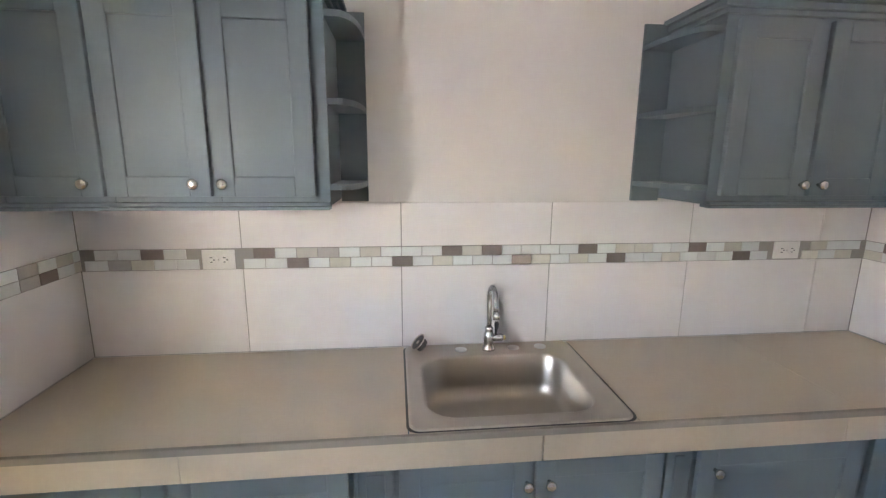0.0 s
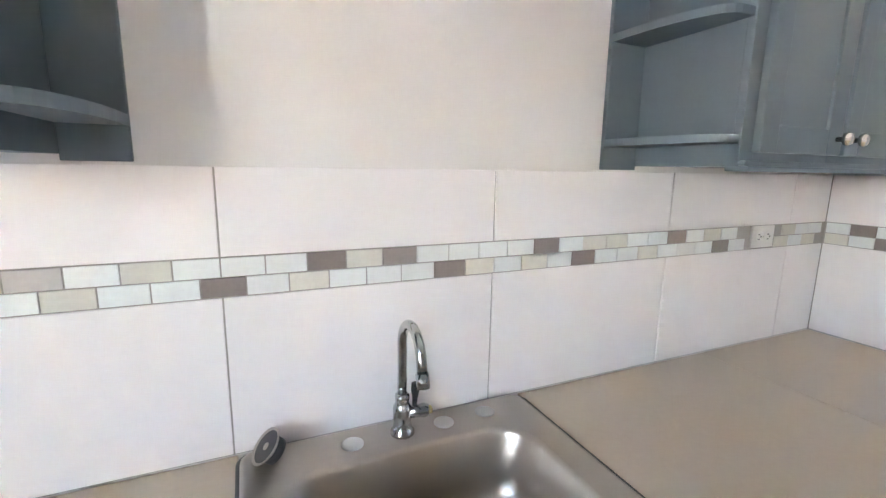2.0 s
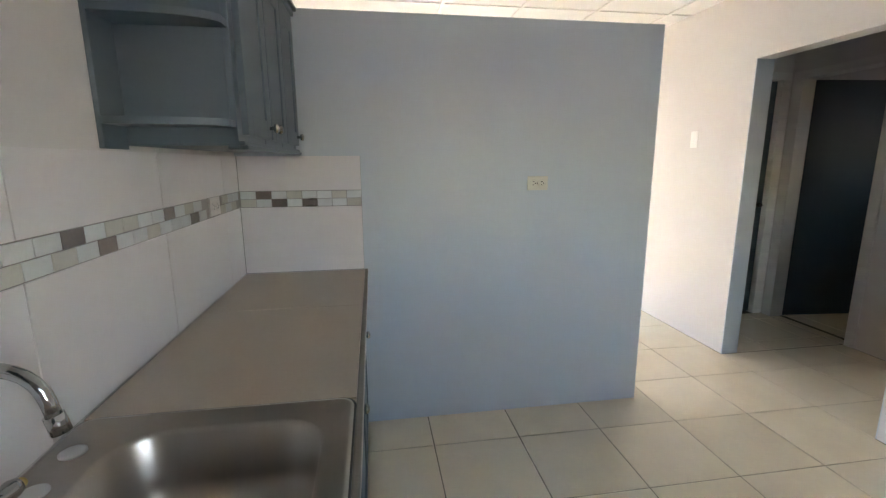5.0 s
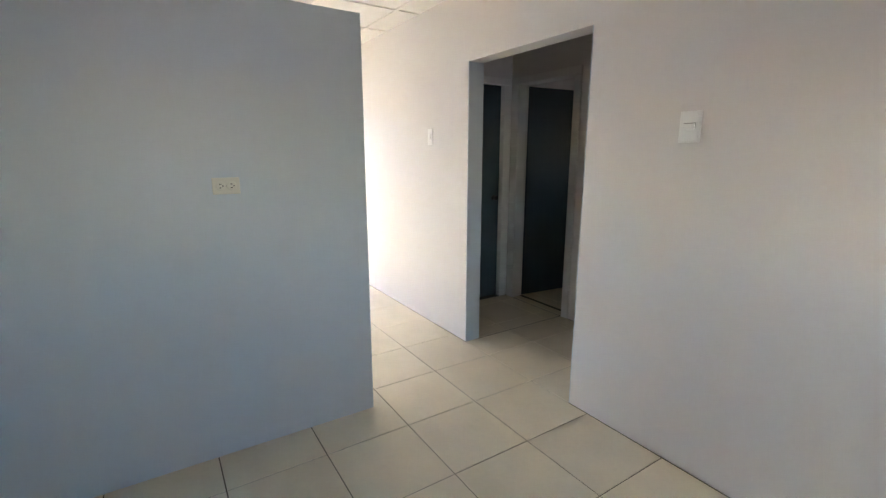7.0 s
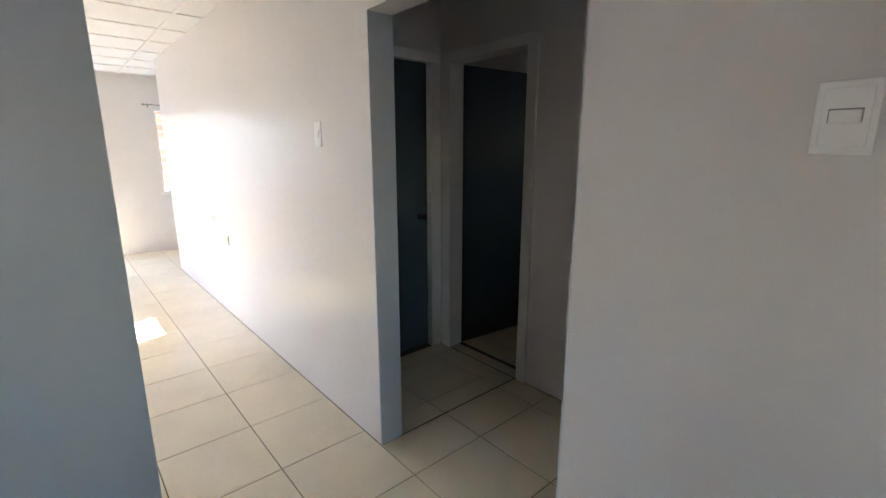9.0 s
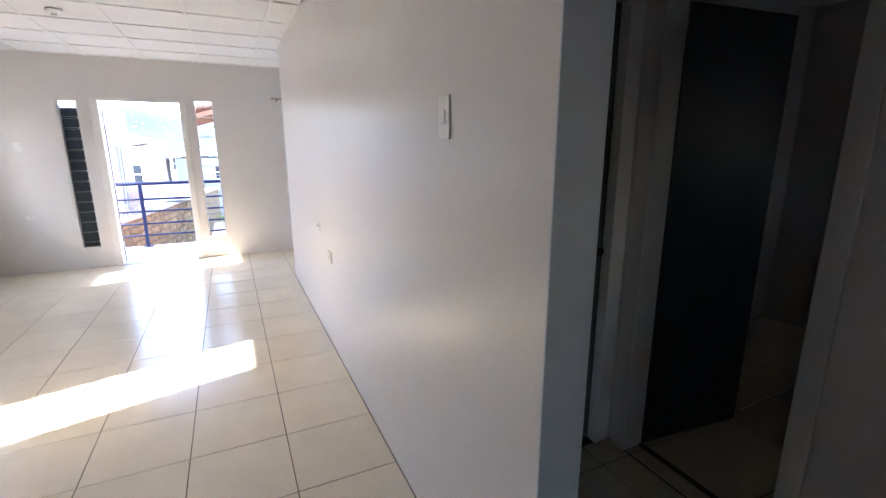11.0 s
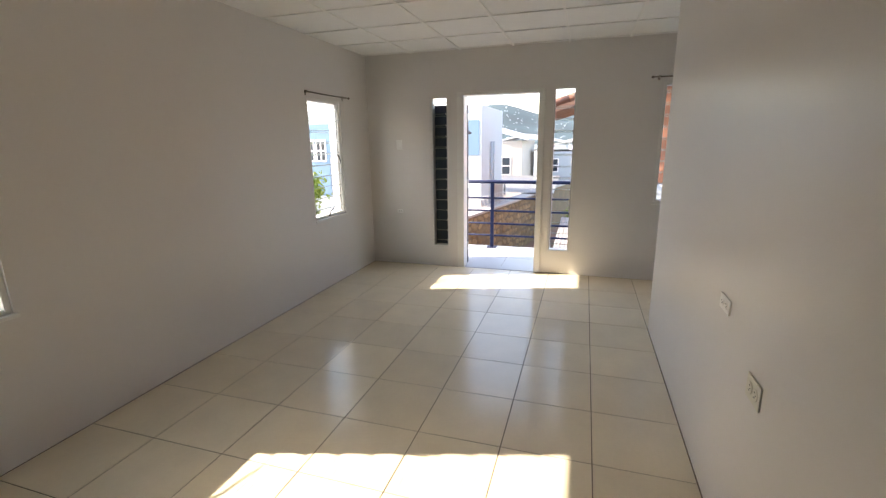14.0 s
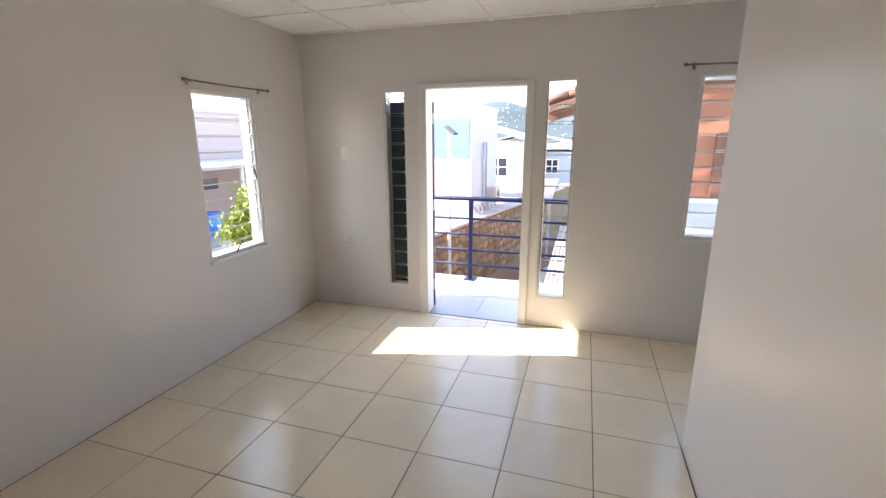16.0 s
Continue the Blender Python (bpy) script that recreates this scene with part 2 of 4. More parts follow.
def wall_x(name, x0, x1, y0, y1, z1, holes, material, label):
    bm = bmesh.new()
    y = y0
    for ya, yb, za, zb in sorted(holes):
        box(bm, x0, x1, y, ya, 0, z1)
        if za > 0:
            box(bm, x0, x1, ya, yb, 0, za)
        if zb < z1:
            box(bm, x0, x1, ya, yb, zb, z1)
        y = yb
    box(bm, x0, x1, y, y1, 0, z1)
    return structure(name, bm, material, label, "wall")


# ---- the shell ----
XW, XP, XF, YS, YC, ZC = -1.18, 2.03, 8.77, -3.258, -4.35, 2.60
WIN1, WIN2 = (4.145, 4.765, 0.775, 2.02), (7.445, 8.075, 0.775, 2.02)
SIDE_L, DOOR, SIDE_R, WIN3 = (-1.065, -0.845, 0.26, 2.09), (-2.20, -1.18, 0.0, 2.13), (-2.545, -2.29, 0.28, 2.135), (-4.35, -3.40, 0.885, 2.14)
OPEN = (1.43, 2.515, 0.0, 2.13)

structure("floor", B(XW - 0.2, XF + 0.15, -7.2, 0.2, -0.25, -0.0025), M_GROUT, "dark sanded grout bed under pale tiles", "floor")
wall_y("wall_north", 0.0, 0.15, XW - 0.15, XF + 0.15, 2.75, [WIN1, WIN2], M_WALL, "long off-white painted wall with two louvred windows")
# Unseen opening, added for daylight; the light on the partition suggests it.
WIN_K = (-1.80, -1.32, 1.15, 1.95)
wall_x("wall_west", XW - 0.15, XW, YS - 0.135, 0.0, 2.75, [WIN_K], M_WALL, "plain off-white painted kitchen wall")
wall_y("wall_south", YS - 0.13, YS, XW, 7.31, 2.75, [OPEN], M_WALL, "satin off-white wall with an opening to a passage")
wall_x("wall_east", XF, XF + 0.15, -6.0, 0.0, 2.75, [SIDE_L, DOOR, SIDE_R, WIN3], M_WALL, "off-white end wall with balcony door and side lights")
wall_x("wall_alcove_west", 7.16, 7.31, -6.0, YS - 0.13, 2.75, [], M_WALL, "plain off-white wall of the alcove")
wall_y("wall_alcove_south", -6.15, -6.0, 7.16, XF + 0.15, 2.75, [], M_WALL, "plain off-white wall closing the alcove")
structure("wall_partition", B(XP, XP + 0.12, -2.235, 0.0, -0.004, 2.17, bevel=0.004), M_BLUE, "pale blue low partition wall between kitchen and living room", "wall")
# passage behind the opening
# Unseen bedroom opening, added to light the open teal door.
WIN_B = (-6.5, -6.22, 1.50, 1.80)
wall_y("wall_passage_south", YC - 0.12, YC, 0.2, 3.42, 2.75, [(2.47, 3.215, 0.0, 2.17)], M_WALL, "off-white passage wall with a bedroom doorway")
wall_x("wall_passage_east", 3.30, 3.42, YC, YS - 0.13, 2.75, [(-4.28, -3.48, 0.0, 2.17)], M_WALL, "off-white end wall of the passage with a door")
wall_x("wall_passage_west", 0.05, 0.2, YC - 0.12, YS - 0.13, 2.75, [], M_WALL, "plain off-white end wall of the passage")
wall_x("wall_bedroom_west", 1.1, 1.25, -7.0, YC - 0.12, 2.75, [WIN_B], M_WALL, "off-white bedroom wall with an added louvred window")
wall_x("wall_bedroom_east", 4.0, 4.15, -7.0, YC - 0.12, 2.75, [], M_WALL, "plain off-white wall of the dark bedroom")
wall_y("wall_bedroom_south", -7.15, -7.0, 1.1, 4.15, 2.75, [], M_WALL, "plain off-white wall of the dark bedroom")
wall_y("wall_store_south", -4.47, -4.35, 3.42, 4.15, 2.75, [], M_WALL, "plain off-white wall of a dark store")
wall_x("wall_store_east", 4.15, 4.3, -4.47, YS - 0.13, 2.75, [], M_WALL, "plain off-white wall of a dark store")
# blue reveals of the opening
structure("trim_opening_east", B(OPEN[1] - 0.004, OPEN[1] + 0.001, YS - 0.132, YS + 0.002, 0.0, 2.128), M_BLUE, "pale blue painted reveal of the opening", "trim")
structure("trim_opening_west", B(OPEN[0] - 0.001, OPEN[0] + 0.004, YS - 0.132, YS + 0.002, 0.0, 2.128), M_BLUE, "pale blue painted reveal of the opening", "trim")

# ceiling: lay-in tiles in one mesh, with their grid
bm = bmesh.new()
gx = [8.71 - 0.61 * k for k in range(-1, 18)]
gy = [0.0 - 0.61 * k for k in range(0, 13)]
for xa in gx:
    for ya in gy:
        if xa - 0.61 < XW - 0.7:
            continue
        box(bm, max(xa - 0.605, XW), min(xa - 0.005, XF), max(ya - 0.605, -7.0), min(ya - 0.005, 0), ZC + 0.004 + 0.002 * random.random(), ZC + 0.03)
box(bm, XW - 0.15, XF + 0.15, -7.2, 0.15, ZC + 0.03, ZC + 0.16)
structure("ceiling", bm, M_CEIL, "white lay-in ceiling of square fibre tiles", "ceiling")
bm = bmesh.new()
for xa in gx:
    if XW < xa < XF:
        box(bm, xa - 0.012, xa + 0.012, -6.0, 0, ZC - 0.004, ZC + 0.006)
for ya in gy[1:]:
    box(bm, XW, XF, ya - 0.012, ya + 0.012, ZC - 0.003, ZC + 0.005)
structure("ceiling_grid", bm, M_GRID, "white metal grid carrying the ceiling tiles", "ceiling")

# ---- louvred windows ----
def louvre_window(name, m, w, z0, z1, count, label, tilt=80.0, handle=False, sill=True, f=0.028, depth=(0.015, 0.125), seat=0.07):
    """A jalousie in a wall 0.15 thick. In its own axes u runs along the wall, v outwards, z up."""
    win = thing(name, m, label, "window", kind="structure")
    d0, d1 = depth
    bm = bmesh.new()
    for a in ((0, f, d0, d1, z0, z1), (w - f, w, d0, d1, z0, z1), (f, w - f, d0, d1, z1 - f, z1), (f, w - f, d0, d1, z0, z0 + f)):
        box(bm, *a, bevel=0.003)
    frame_ob = part("window_frame", bm, M_FRAME, win, "white painted window frame", local=True)
    if sill:
        part("window_sill", B(-0.015, w + 0.015, -0.02, d0, z0 - 0.022, z0, bevel=0.004), M_FRAME, win, local=True)
    for u in (f, w - f - 0.012):
        part("louvre_channel", B(u, u + 0.012, seat - 0.03, seat + 0.03, z0 + f, z1 - f, bevel=0.002), M_ALU, win, "aluminium louvre channel", local=True)
    step = (z1 - z0 - 2 * f) / count
    h = 0.105
    bm = bmesh.new()
    box(bm, f + 0.014, w - f - 0.014, -0.0025, 0.0025, -h / 2, h / 2)
    for face in bm.faces:
        face.material_index = 0 if face.calc_area() > 0.006 else 1
    pane_me = mesh(bm, "pane", M_GLASS, M_EDGE)
    bm = bmesh.new()
    box(bm, -0.002, 0.012, -0.006, 0.006, -h / 2 - 0.002, h / 2 + 0.002, bevel=0.002)
    clip_me = mesh(bm, "clip", M_ALU)
    for k in range(count):
        z = z0 + f + (k + 0.5) * step
        pane = new("pane", pane_me)
        pane.parent = win
        pane.matrix_basis = pose(0, seat, z, tilt)
        for u in (f + 0.004, w - f - 0.018):
            clip = new("clip", clip_me)
            clip.parent = win
            clip.matrix_basis = pose(u, seat, z, tilt)
    if handle:
        z = z0 + 0.52 * (z1 - z0)
        bm = tube(bmesh.new(), [(w - f - 0.012, 0.045, z + 0.02), (w - f - 0.02, 0.02, z), (w - f - 0.01, 0.012, z - 0.05), (w - f, 0.02, z - 0.08)], [0.006, 0.007, 0.006, 0.004], 8)
        part("crank_handle", bm, M_BLACK, win, "dark metal louvre crank", local=True)
        bm = tube(bmesh.new(), [(w * 0.42, 0.0, z0 + 0.02), (w * 0.50, 0.015, z0 + 0.055), (w * 0.66, 0.03, z0 + 0.085), (w * 0.76, 0.04, z0 + 0.11)], [0.008, 0.006, 0.005, 0.003], 8)
        part("stay_arm", bm, M_BLACK, win, "dark metal window stay", local=True)
    return win


def curtain_rod(name, m, length, label):
    """A thin rod on two brackets, along u, in front of the wall (negative v)."""
    rod = thing(name, m, label, "curtain rod")
    part("rod", tube(bmesh.new(), [(0, -0.05, 0), (length / 2, -0.05, -0.004), (length, -0.05, 0)], 0.0065, 8), M_BRONZE, rod, local=True)
    for u, e in ((0.0, -1), (length, 1)):
        part("finial", lathe(bmesh.new(), [(0.007, 0), (0.013, 0.008 * e), (0.012, 0.02 * e), (0.005, 0.03 * e)], (u, -0.05, 0), "x", 12), M_BRONZE, rod, local=True)
    for u in (0.05, length - 0.05):
        bm = B(u - 0.008, u + 0.008, -0.062, 0.0, -0.012, 0.0, bevel=0.002)
        box(bm, u - 0.012, u + 0.012, -0.004, 0.0, -0.03, 0.02, bevel=0.001)
        part("bracket", bm, M_NICKEL, rod, local=True)
    return rod


north, east = (lambda x, y=0.0, z=0.0: pose(x, y, z)), (lambda y, x=XF, z=0.0: pose(x, y, z, 0, 0, -90))
louvre_window("window_1", north(WIN1[0]), WIN1[1] - WIN1[0], WIN1[2], WIN1[3], 10, "white-framed louvred window with clear glass slats", handle=True)
louvre_window("window_2", north(WIN2[0]), WIN2[1] - WIN2[0], WIN2[2], WIN2[3], 10, "white-framed louvred window over the garden", handle=True)
louvre_window("window_3", east(SIDE_L[1]), SIDE_L[1] - SIDE_L[0], SIDE_L[2], SIDE_L[3], 14, "narrow louvred side light with the open door behind", sill=False, f=0.012, depth=(0.004, 0.08), seat=0.04)
louvre_window("window_4", east(SIDE_R[1]), SIDE_R[1] - SIDE_R[0], SIDE_R[2], SIDE_R[3], 14, "narrow louvred side light with clear slats", sill=False, f=0.012, depth=(0.004, 0.08), seat=0.04)
louvre_window("window_5", east(WIN3[1]), WIN3[1] - WIN3[0], WIN3[2], WIN3[3], 10, "louvred window looking on an orange wall")
louvre_window("window_6", pose(XW, WIN_K[0], 0, 0, 0, 90), WIN_K[1] - WIN_K[0], WIN_K[2], WIN_K[3], 10, "unseen louvred window added to light the kitchen")
louvre_window("window_7", pose(1.25, WIN_B[0], 0, 0, 0, 90), WIN_B[1] - WIN_B[0], WIN_B[2], WIN_B[3], 3, "unseen louvred bedroom window added to light the open door")
curtain_rod("curtain_rod", north(7.375, 0, 2.065), 0.815, "thin dark metal curtain rod above the garden window")
curtain_rod("curtain_rod", north(4.05, 0, 2.09), 0.83, "thin dark metal curtain rod above the louvred window")
curtain_rod("curtain_rod", east(-3.30, z=2.19), 1.15, "thin dark metal curtain rod on the end wall")

# ---- balcony door ----
door_1 = thing("door_1", (XF, -1.69, 0), "white-framed balcony doorway with its navy door open", "door", kind="structure")
bm = bmesh.new()
box(bm, XF - 0.02, XF + 0.152, -1.262, -1.176, 0.0, 2.095, bevel=0.004)
box(bm, XF - 0.02, XF + 0.152, -2.204, -2.135, 0.0, 2.095, bevel=0.004)
box(bm, XF - 0.02, XF + 0.152, -2.204, -1.176, 2.095, 2.134, bevel=0.004)
part("door_frame", bm, M_FRAME, door_1, "white painted door frame")
bm = B(XF + 0.165, XF + 0.205, -1.266, -0.385, 0.015, 2.005, bevel=0.004)
for za, zb in ((0.2, 0.9), (1.1, 1.9)):
    for ya, yb in ((-1.13, -0.86), (-0.73, -0.46)):
        box(bm, XF + 0.161, XF + 0.168, ya, yb, za, zb, bevel=0.003)
leaf = part("door_leaf", bm, M_DOOR, door_1, "navy panelled door folded back outside")
part("door_handle", lathe(bmesh.new(), [(0.026, 0), (0.026, 0.006), (0.01, 0.012), (0.01, 0.04), (0.025, 0.05), (0.022, 0.07)], (XF + 0.205, -0.43, 1.0), "x", 14), M_NICKEL, leaf, "nickel knob")
for z in (0.25, 1.05, 1.85):
    part("hinge", tube(bmesh.new(), [(XF + 0.158, -1.268, z - 0.05), (XF + 0.158, -1.268, z + 0.05)], 0.009, 8), M_ALU, door_1, "steel butt hinge")
part("threshold", B(XF - 0.005, XF + 0.155, -2.135, -1.262, -0.004, 0.006, bevel=0.002), M_BTILE, door_1, "pale tiled threshold")


# ---- switches and outlets ----
def plate(m, w, h, kind_of, label, material=None, category="switch"):
    """A wall plate; u along the wall, v into the room (negative), z up; m is at its middle."""
    mt = material or M_WHITE
    ob = thing("light_switch" if kind_of.startswith("s") else "wall_outlet", m, label, category)
    part("plate", B(-w / 2, w / 2, -0.007, -0.0005, -h / 2, h / 2, bevel=0.0025), mt, ob, local=True)
    if kind_of == "s1":
        part("rocker", B(-w * 0.21, w * 0.21, -0.012, -0.006, -h * 0.15, h * 0.17, bevel=0.002), mt, ob, local=True)
        for s in (-1, 1):
            part("screw", lathe(bmesh.new(), [(0.003, -0.0068), (0.003, -0.0082)], (0, 0, s * h * 0.38), "y", 8), mt, ob, local=True)
    elif kind_of == "s2":
        part("surround", B(-w * 0.38, w * 0.38, -0.0095, -0.006, -h * 0.40, h * 0.40, bevel=0.0015), mt, ob, local=True)
        # Grey plate stands in for the shade of the gap round the rocker.
        part("recess", B(-w * 0.27, w * 0.27, -0.0100, -0.006, -h * 0.07, h * 0.125), M_WGROUT, ob, "grey plate painted as the shaded gap round the rocker", local=True)
        part("rocker", B(-w * 0.245, w * 0.245, -0.015, -0.008, -h * 0.08, h * 0.10, bevel=0.0015), mt, ob, local=True)
    elif kind_of == "s4":
        for z in (-h * 0.18, h * 0.18):
            part("rocker", B(-w * 0.2, w * 0.2, -0.013, -0.006, z - h * 0.09, z + h * 0.09, bevel=0.002), mt, ob, local=True)
    else:
        for s in (-1, 1):
            sock = part("socket", lathe(bmesh.new(), [(h * 0.27, -0.0068), (h * 0.27, -0.0088), (h * 0.25, -0.0095)], (s * w * 0.2, 0, 0), "y", 16), mt, ob, local=True)
            bm = bmesh.new()
            for z, t in ((h * 0.11, 0.0016), (-h * 0.11, 0.0016)):
                box(bm, s * w * 0.2 - 0.006, s * w * 0.2 + 0.003, -0.0101, -0.009, z - t, z + t)
            box(bm, s * w * 0.2 + 0.006, s * w * 0.2 + 0.011, -0.0101, -0.009, -0.0025, 0.0025)
            part("slot", bm, M_BLACK, sock, "dark socket slots", local=True)
        part("screw", lathe(bmesh.new(), [(0.003, -0.0068), (0.003, -0.0082)], (0, 0, 0), "y", 8), M_NICKEL, ob, local=True)
    return ob


south = lambda x, z: pose(x, YS, z, 0, 0, 180)
plate(south(3.045, 1.622), 0.075, 0.13, "s1", "white single rocker switch on the off-white wall")
plate(south(0.873, 1.597), 0.094, 0.134, "s2", "white square dimmer switch on the off-white wall")
plate(pose(1.913, YC, 1.62, 0, 0, 180), 0.10, 0.128, "s4", "white double switch in the dark passage")
plate(pose(XF, -0.42, 1.54, 0, 0, -90), 0.075, 0.117, "s1", "white switch beside the louvred side light")
plate(pose(XF, -0.405, 0.70, 0, 0, -90), 0.08, 0.045, "o", "small white outlet low on the end wall", category="outlet")
plate(south(5.43, 0.905), 0.13, 0.062, "o", "off-white blank socket plate on the satin wall", category="outlet")
plate(south(5.02, 0.738), 0.125, 0.085, "o", "ivory double socket on the satin wall", M_IVORY, "outlet")
plate(pose(XP, -1.551, 1.339, 0, 0, -90), 0.115, 0.075, "o", "ivory double outlet on the pale blue partition", M_IVORY, "outlet")

# ---- ceiling lamp holder ----
det = thing("ceiling_lamp_holder", (6.57, -1.51, ZC), "small round white lamp holder on the ceiling", "lamp")
part("base", lathe(bmesh.new(), [(0.058, -0.003), (0.058, -0.018), (0.045, -0.028), (0.022, -0.032)], (6.57, -1.51, ZC), "z", 24), M_WHITE, det)
part("socket", lathe(bmesh.new(), [(0.022, -0.028), (0.02, -0.05), (0.014, -0.052)], (6.57, -1.51, ZC), "z", 16), M_WHITE, det)

# ---- passage doors ----
door_2 = thing("door_2", (2.80, YC, 0), "white-cased bedroom doorway with a dark door ajar", "door", kind="structure")
bm = bmesh.new()
box(bm, 2.425, 2.500, YC - 0.13, YC + 0.014, 0, 2.14, bevel=0.006)
box(bm, 3.178, 3.270, YC - 0.13, YC + 0.014, 0, 2.14, bevel=0.006)
box(bm, 2.425, 3.270, YC - 0.13, YC + 0.014, 2.14, 2.205, bevel=0.006)
part("door_frame", bm, M_FRAME, door_2, "white painted door casing")
bm = B(0.0, 0.66, 0.0, 0.038, 0.012, 2.13, bevel=0.003)
bmesh.ops.transform(bm, matrix=pose(3.170, YC - 0.115, 0, 0, 0, 264), verts=bm.verts)
leaf = part("door_leaf", bm, M_TEAL, door_2, "dark teal flush door standing open")
part("threshold", B(2.50, 3.178, YC - 0.125, YC - 0.095, -0.002, 0.006, bevel=0.002), M_MORTAR, door_2, "dark threshold strip")
door_3 = thing("door_3", (3.30, -3.87, 0), "dark flush door shut in a white casing", "door", kind="structure")
bm = bmesh.new()
box(bm, 3.285, 3.425, -4.340, -4.250, 0, 2.14, bevel=0.006)
box(bm, 3.285, 3.425, -3.51, -3.42, 0, 2.14, bevel=0.006)
box(bm, 3.285, 3.425, -4.340, -3.42, 2.14, 2.205, bevel=0.006)
part("door_frame", bm, M_FRAME, door_3, "white painted door casing")
leaf = part("door_leaf", B(3.34, 3.378, -4.250, -3.51, 0.01, 2.14, bevel=0.003), M_TEAL, door_3, "dark teal flush door")
bm = lathe(bmesh.new(), [(0.026, 0), (0.026, -0.006), (0.01, -0.012), (0.01, -0.035), (0.024, -0.045), (0.02, -0.06)], (3.34, -4.18, 1.05), "x", 14)
part("door_handle", bm, M_BLACK, leaf, "dark metal knob")

# ---- kitchen: upper cabinets ----
YU = -0.296


def knob(at, parent):
    prof = [(0.006, 0), (0.006, -0.012), (0.014, -0.016), (0.0165, -0.023), (0.012, -0.03), (0.004, -0.032)]
    return part("knob", lathe(bmesh.new(), prof, at, "y", 16), M_NICKEL, parent, "brushed nickel knob")


def shaker_door(parent, x0, x1, z0, z1, y, at, rail=0.06):
    """A door with stiles, rails, a sunk panel and a knob. y is the face behind it."""
    t = 0.02
    d = part("door", B(x0 + rail * 0.8, x1 - rail * 0.8, y - t + 0.007, y - 0.002, z0 + rail * 0.8, z1 - rail * 0.8), M_CAB, parent)
    for k, a in enumerate(((x0, x0 + rail, z0, z1), (x1 - rail, x1, z0, z1), (x0 + rail - 0.001, x1 - rail + 0.001, z1 - rail, z1), (x0 + rail - 0.001, x1 - rail + 0.001, z0, z0 + rail))):
        bm = B(a[0], a[1], y - t, y - 0.001, a[2], a[3], bevel=0.0035)
        part("stile" if k < 2 else "rail", bm, M_CAB, d)
    if at:
        knob((at[0], y - t, at[1]), d)
    return d


def quarter_shelf(x_wall, x_end, z, t=0.018):
    """A shelf that runs from full depth at x_wall to a rounded nose at x_end by the back wall."""
    bm = bmesh.new()
    w = x_end - x_wall
    pts = [(x_wall, -0.004), (x_wall, YU + 0.004)]
    for k in range(9):
        a = math.pi / 2 * k / 8
        pts.append((x_wall + w * (0.35 + 0.65 * math.sin(a)), -0.02 + (YU + 0.024) * (0.0 + 1.0 * math.cos(a) ** 0.8 if k < 8 else 0.0)))
    pts.append((x_end, -0.004))
    low = [bm.verts.new((x, y, z - t)) for x, y in pts]
    top = [bm.verts.new((x, y, z)) for x, y in pts]
    bm.faces.new(low[::-1])
    bm.faces.new(top)
    for k in range(len(pts)):
        j = (k + 1) % len(pts)
        bm.faces.new((low[k], low[j], top[j], top[k]))
    return bm


def wall_cabinet(x0, x1, doors, open_end, label):
    """Carcass, face frame, crown, lower moulding, doors and an open end shelf towards x = open_end."""
    cab = thing("wall_cabinet", ((x0 + x1) / 2, 0, 1.49), label, "kitchen cabinet", "upper kitchen cabinets")
    zb, zt = 1.505, 2.115
    part("side_panel", B(x0, x0 + 0.016, YU + 0.018, -0.001, zb, zt), M_CAB, cab)
    part("side_panel", B(x1 - 0.016, x1, YU + 0.018, -0.001, zb, zt), M_CAB, cab)
    part("bottom_panel", B(x0 + 0.016, x1 - 0.016, YU + 0.018, -0.001, zb, zb + 0.018), M_CAB, cab)
    part("top_panel", B(x0 + 0.016, x1 - 0.016, YU + 0.018, -0.001, zt - 0.018, zt), M_CAB, cab)
    part("rear_panel", B(x0 + 0.016, x1 - 0.016, -0.012, -0.001, zb + 0.018, zt - 0.018), M_CAB, cab)
    bm = bmesh.new()
    edges = sorted([x0] + [x for d in doors for x in d[:2]] + [x1])
    for xa, xb in zip(edges[0::2], edges[1::2]):
        box(bm, xa - (0.012 if xa != x0 else 0), xb + (0.012 if xb != x1 else 0), YU, YU + 0.018, zb, zt, bevel=0.002)
    box(bm, x0, x1, YU + 0.002, YU + 0.018, zb, 1.545)
    box(bm, x0, x1, YU + 0.002, YU + 0.018, 2.085, zt)
    part("face_frame", bm, M_CAB, cab)
    back = -1 if open_end < x0 else 1
    near, far = (x0, open_end) if back < 0 else (x1, open_end)
    # crown in three steps, returned along the open end
    for za, zb2, out in ((2.11, 2.128, 0.014), (2.128, 2.150, 0.026), (2.150, 2.168, 0.040)):
        xa, xb = (x0 - out, x1) if back < 0 else (x0, x1 + out)
        part("crown", B(xa, xb, YU - out, -0.001, za, zb2, bevel=0.004), M_CAB, cab)
    for za, zb2, out in ((1.494, 1.506, 0.024), (1.506, 1.518, 0.016)):
        part("moulding", B(x0, x1, YU - out, YU + 0.03, za, zb2, bevel=0.004), M_CAB, cab)
    lo, hi = min(near, far), max(near, far)
    part("back_panel", B(lo, hi, -0.014, -0.001, 1.494, 2.155, bevel=0.002), M_CAB, cab)
    for z in (1.572, 1.83, 2.078):
        part("shelf", quarter_shelf(near, far, z), M_CAB, cab)
    for d0, d1, kx in doors:
        shaker_door(cab, d0, d1, 1.536, 2.098, YU, (kx, 1.574))
    return cab


wall_cabinet(-1.178, -0.222, [(-1.165, -0.872, -0.915), (-0.864, -0.570, -0.612), (-0.560, -0.264, -0.530)], -0.122, "blue-grey painted wall cabinet with rounded open end shelves")
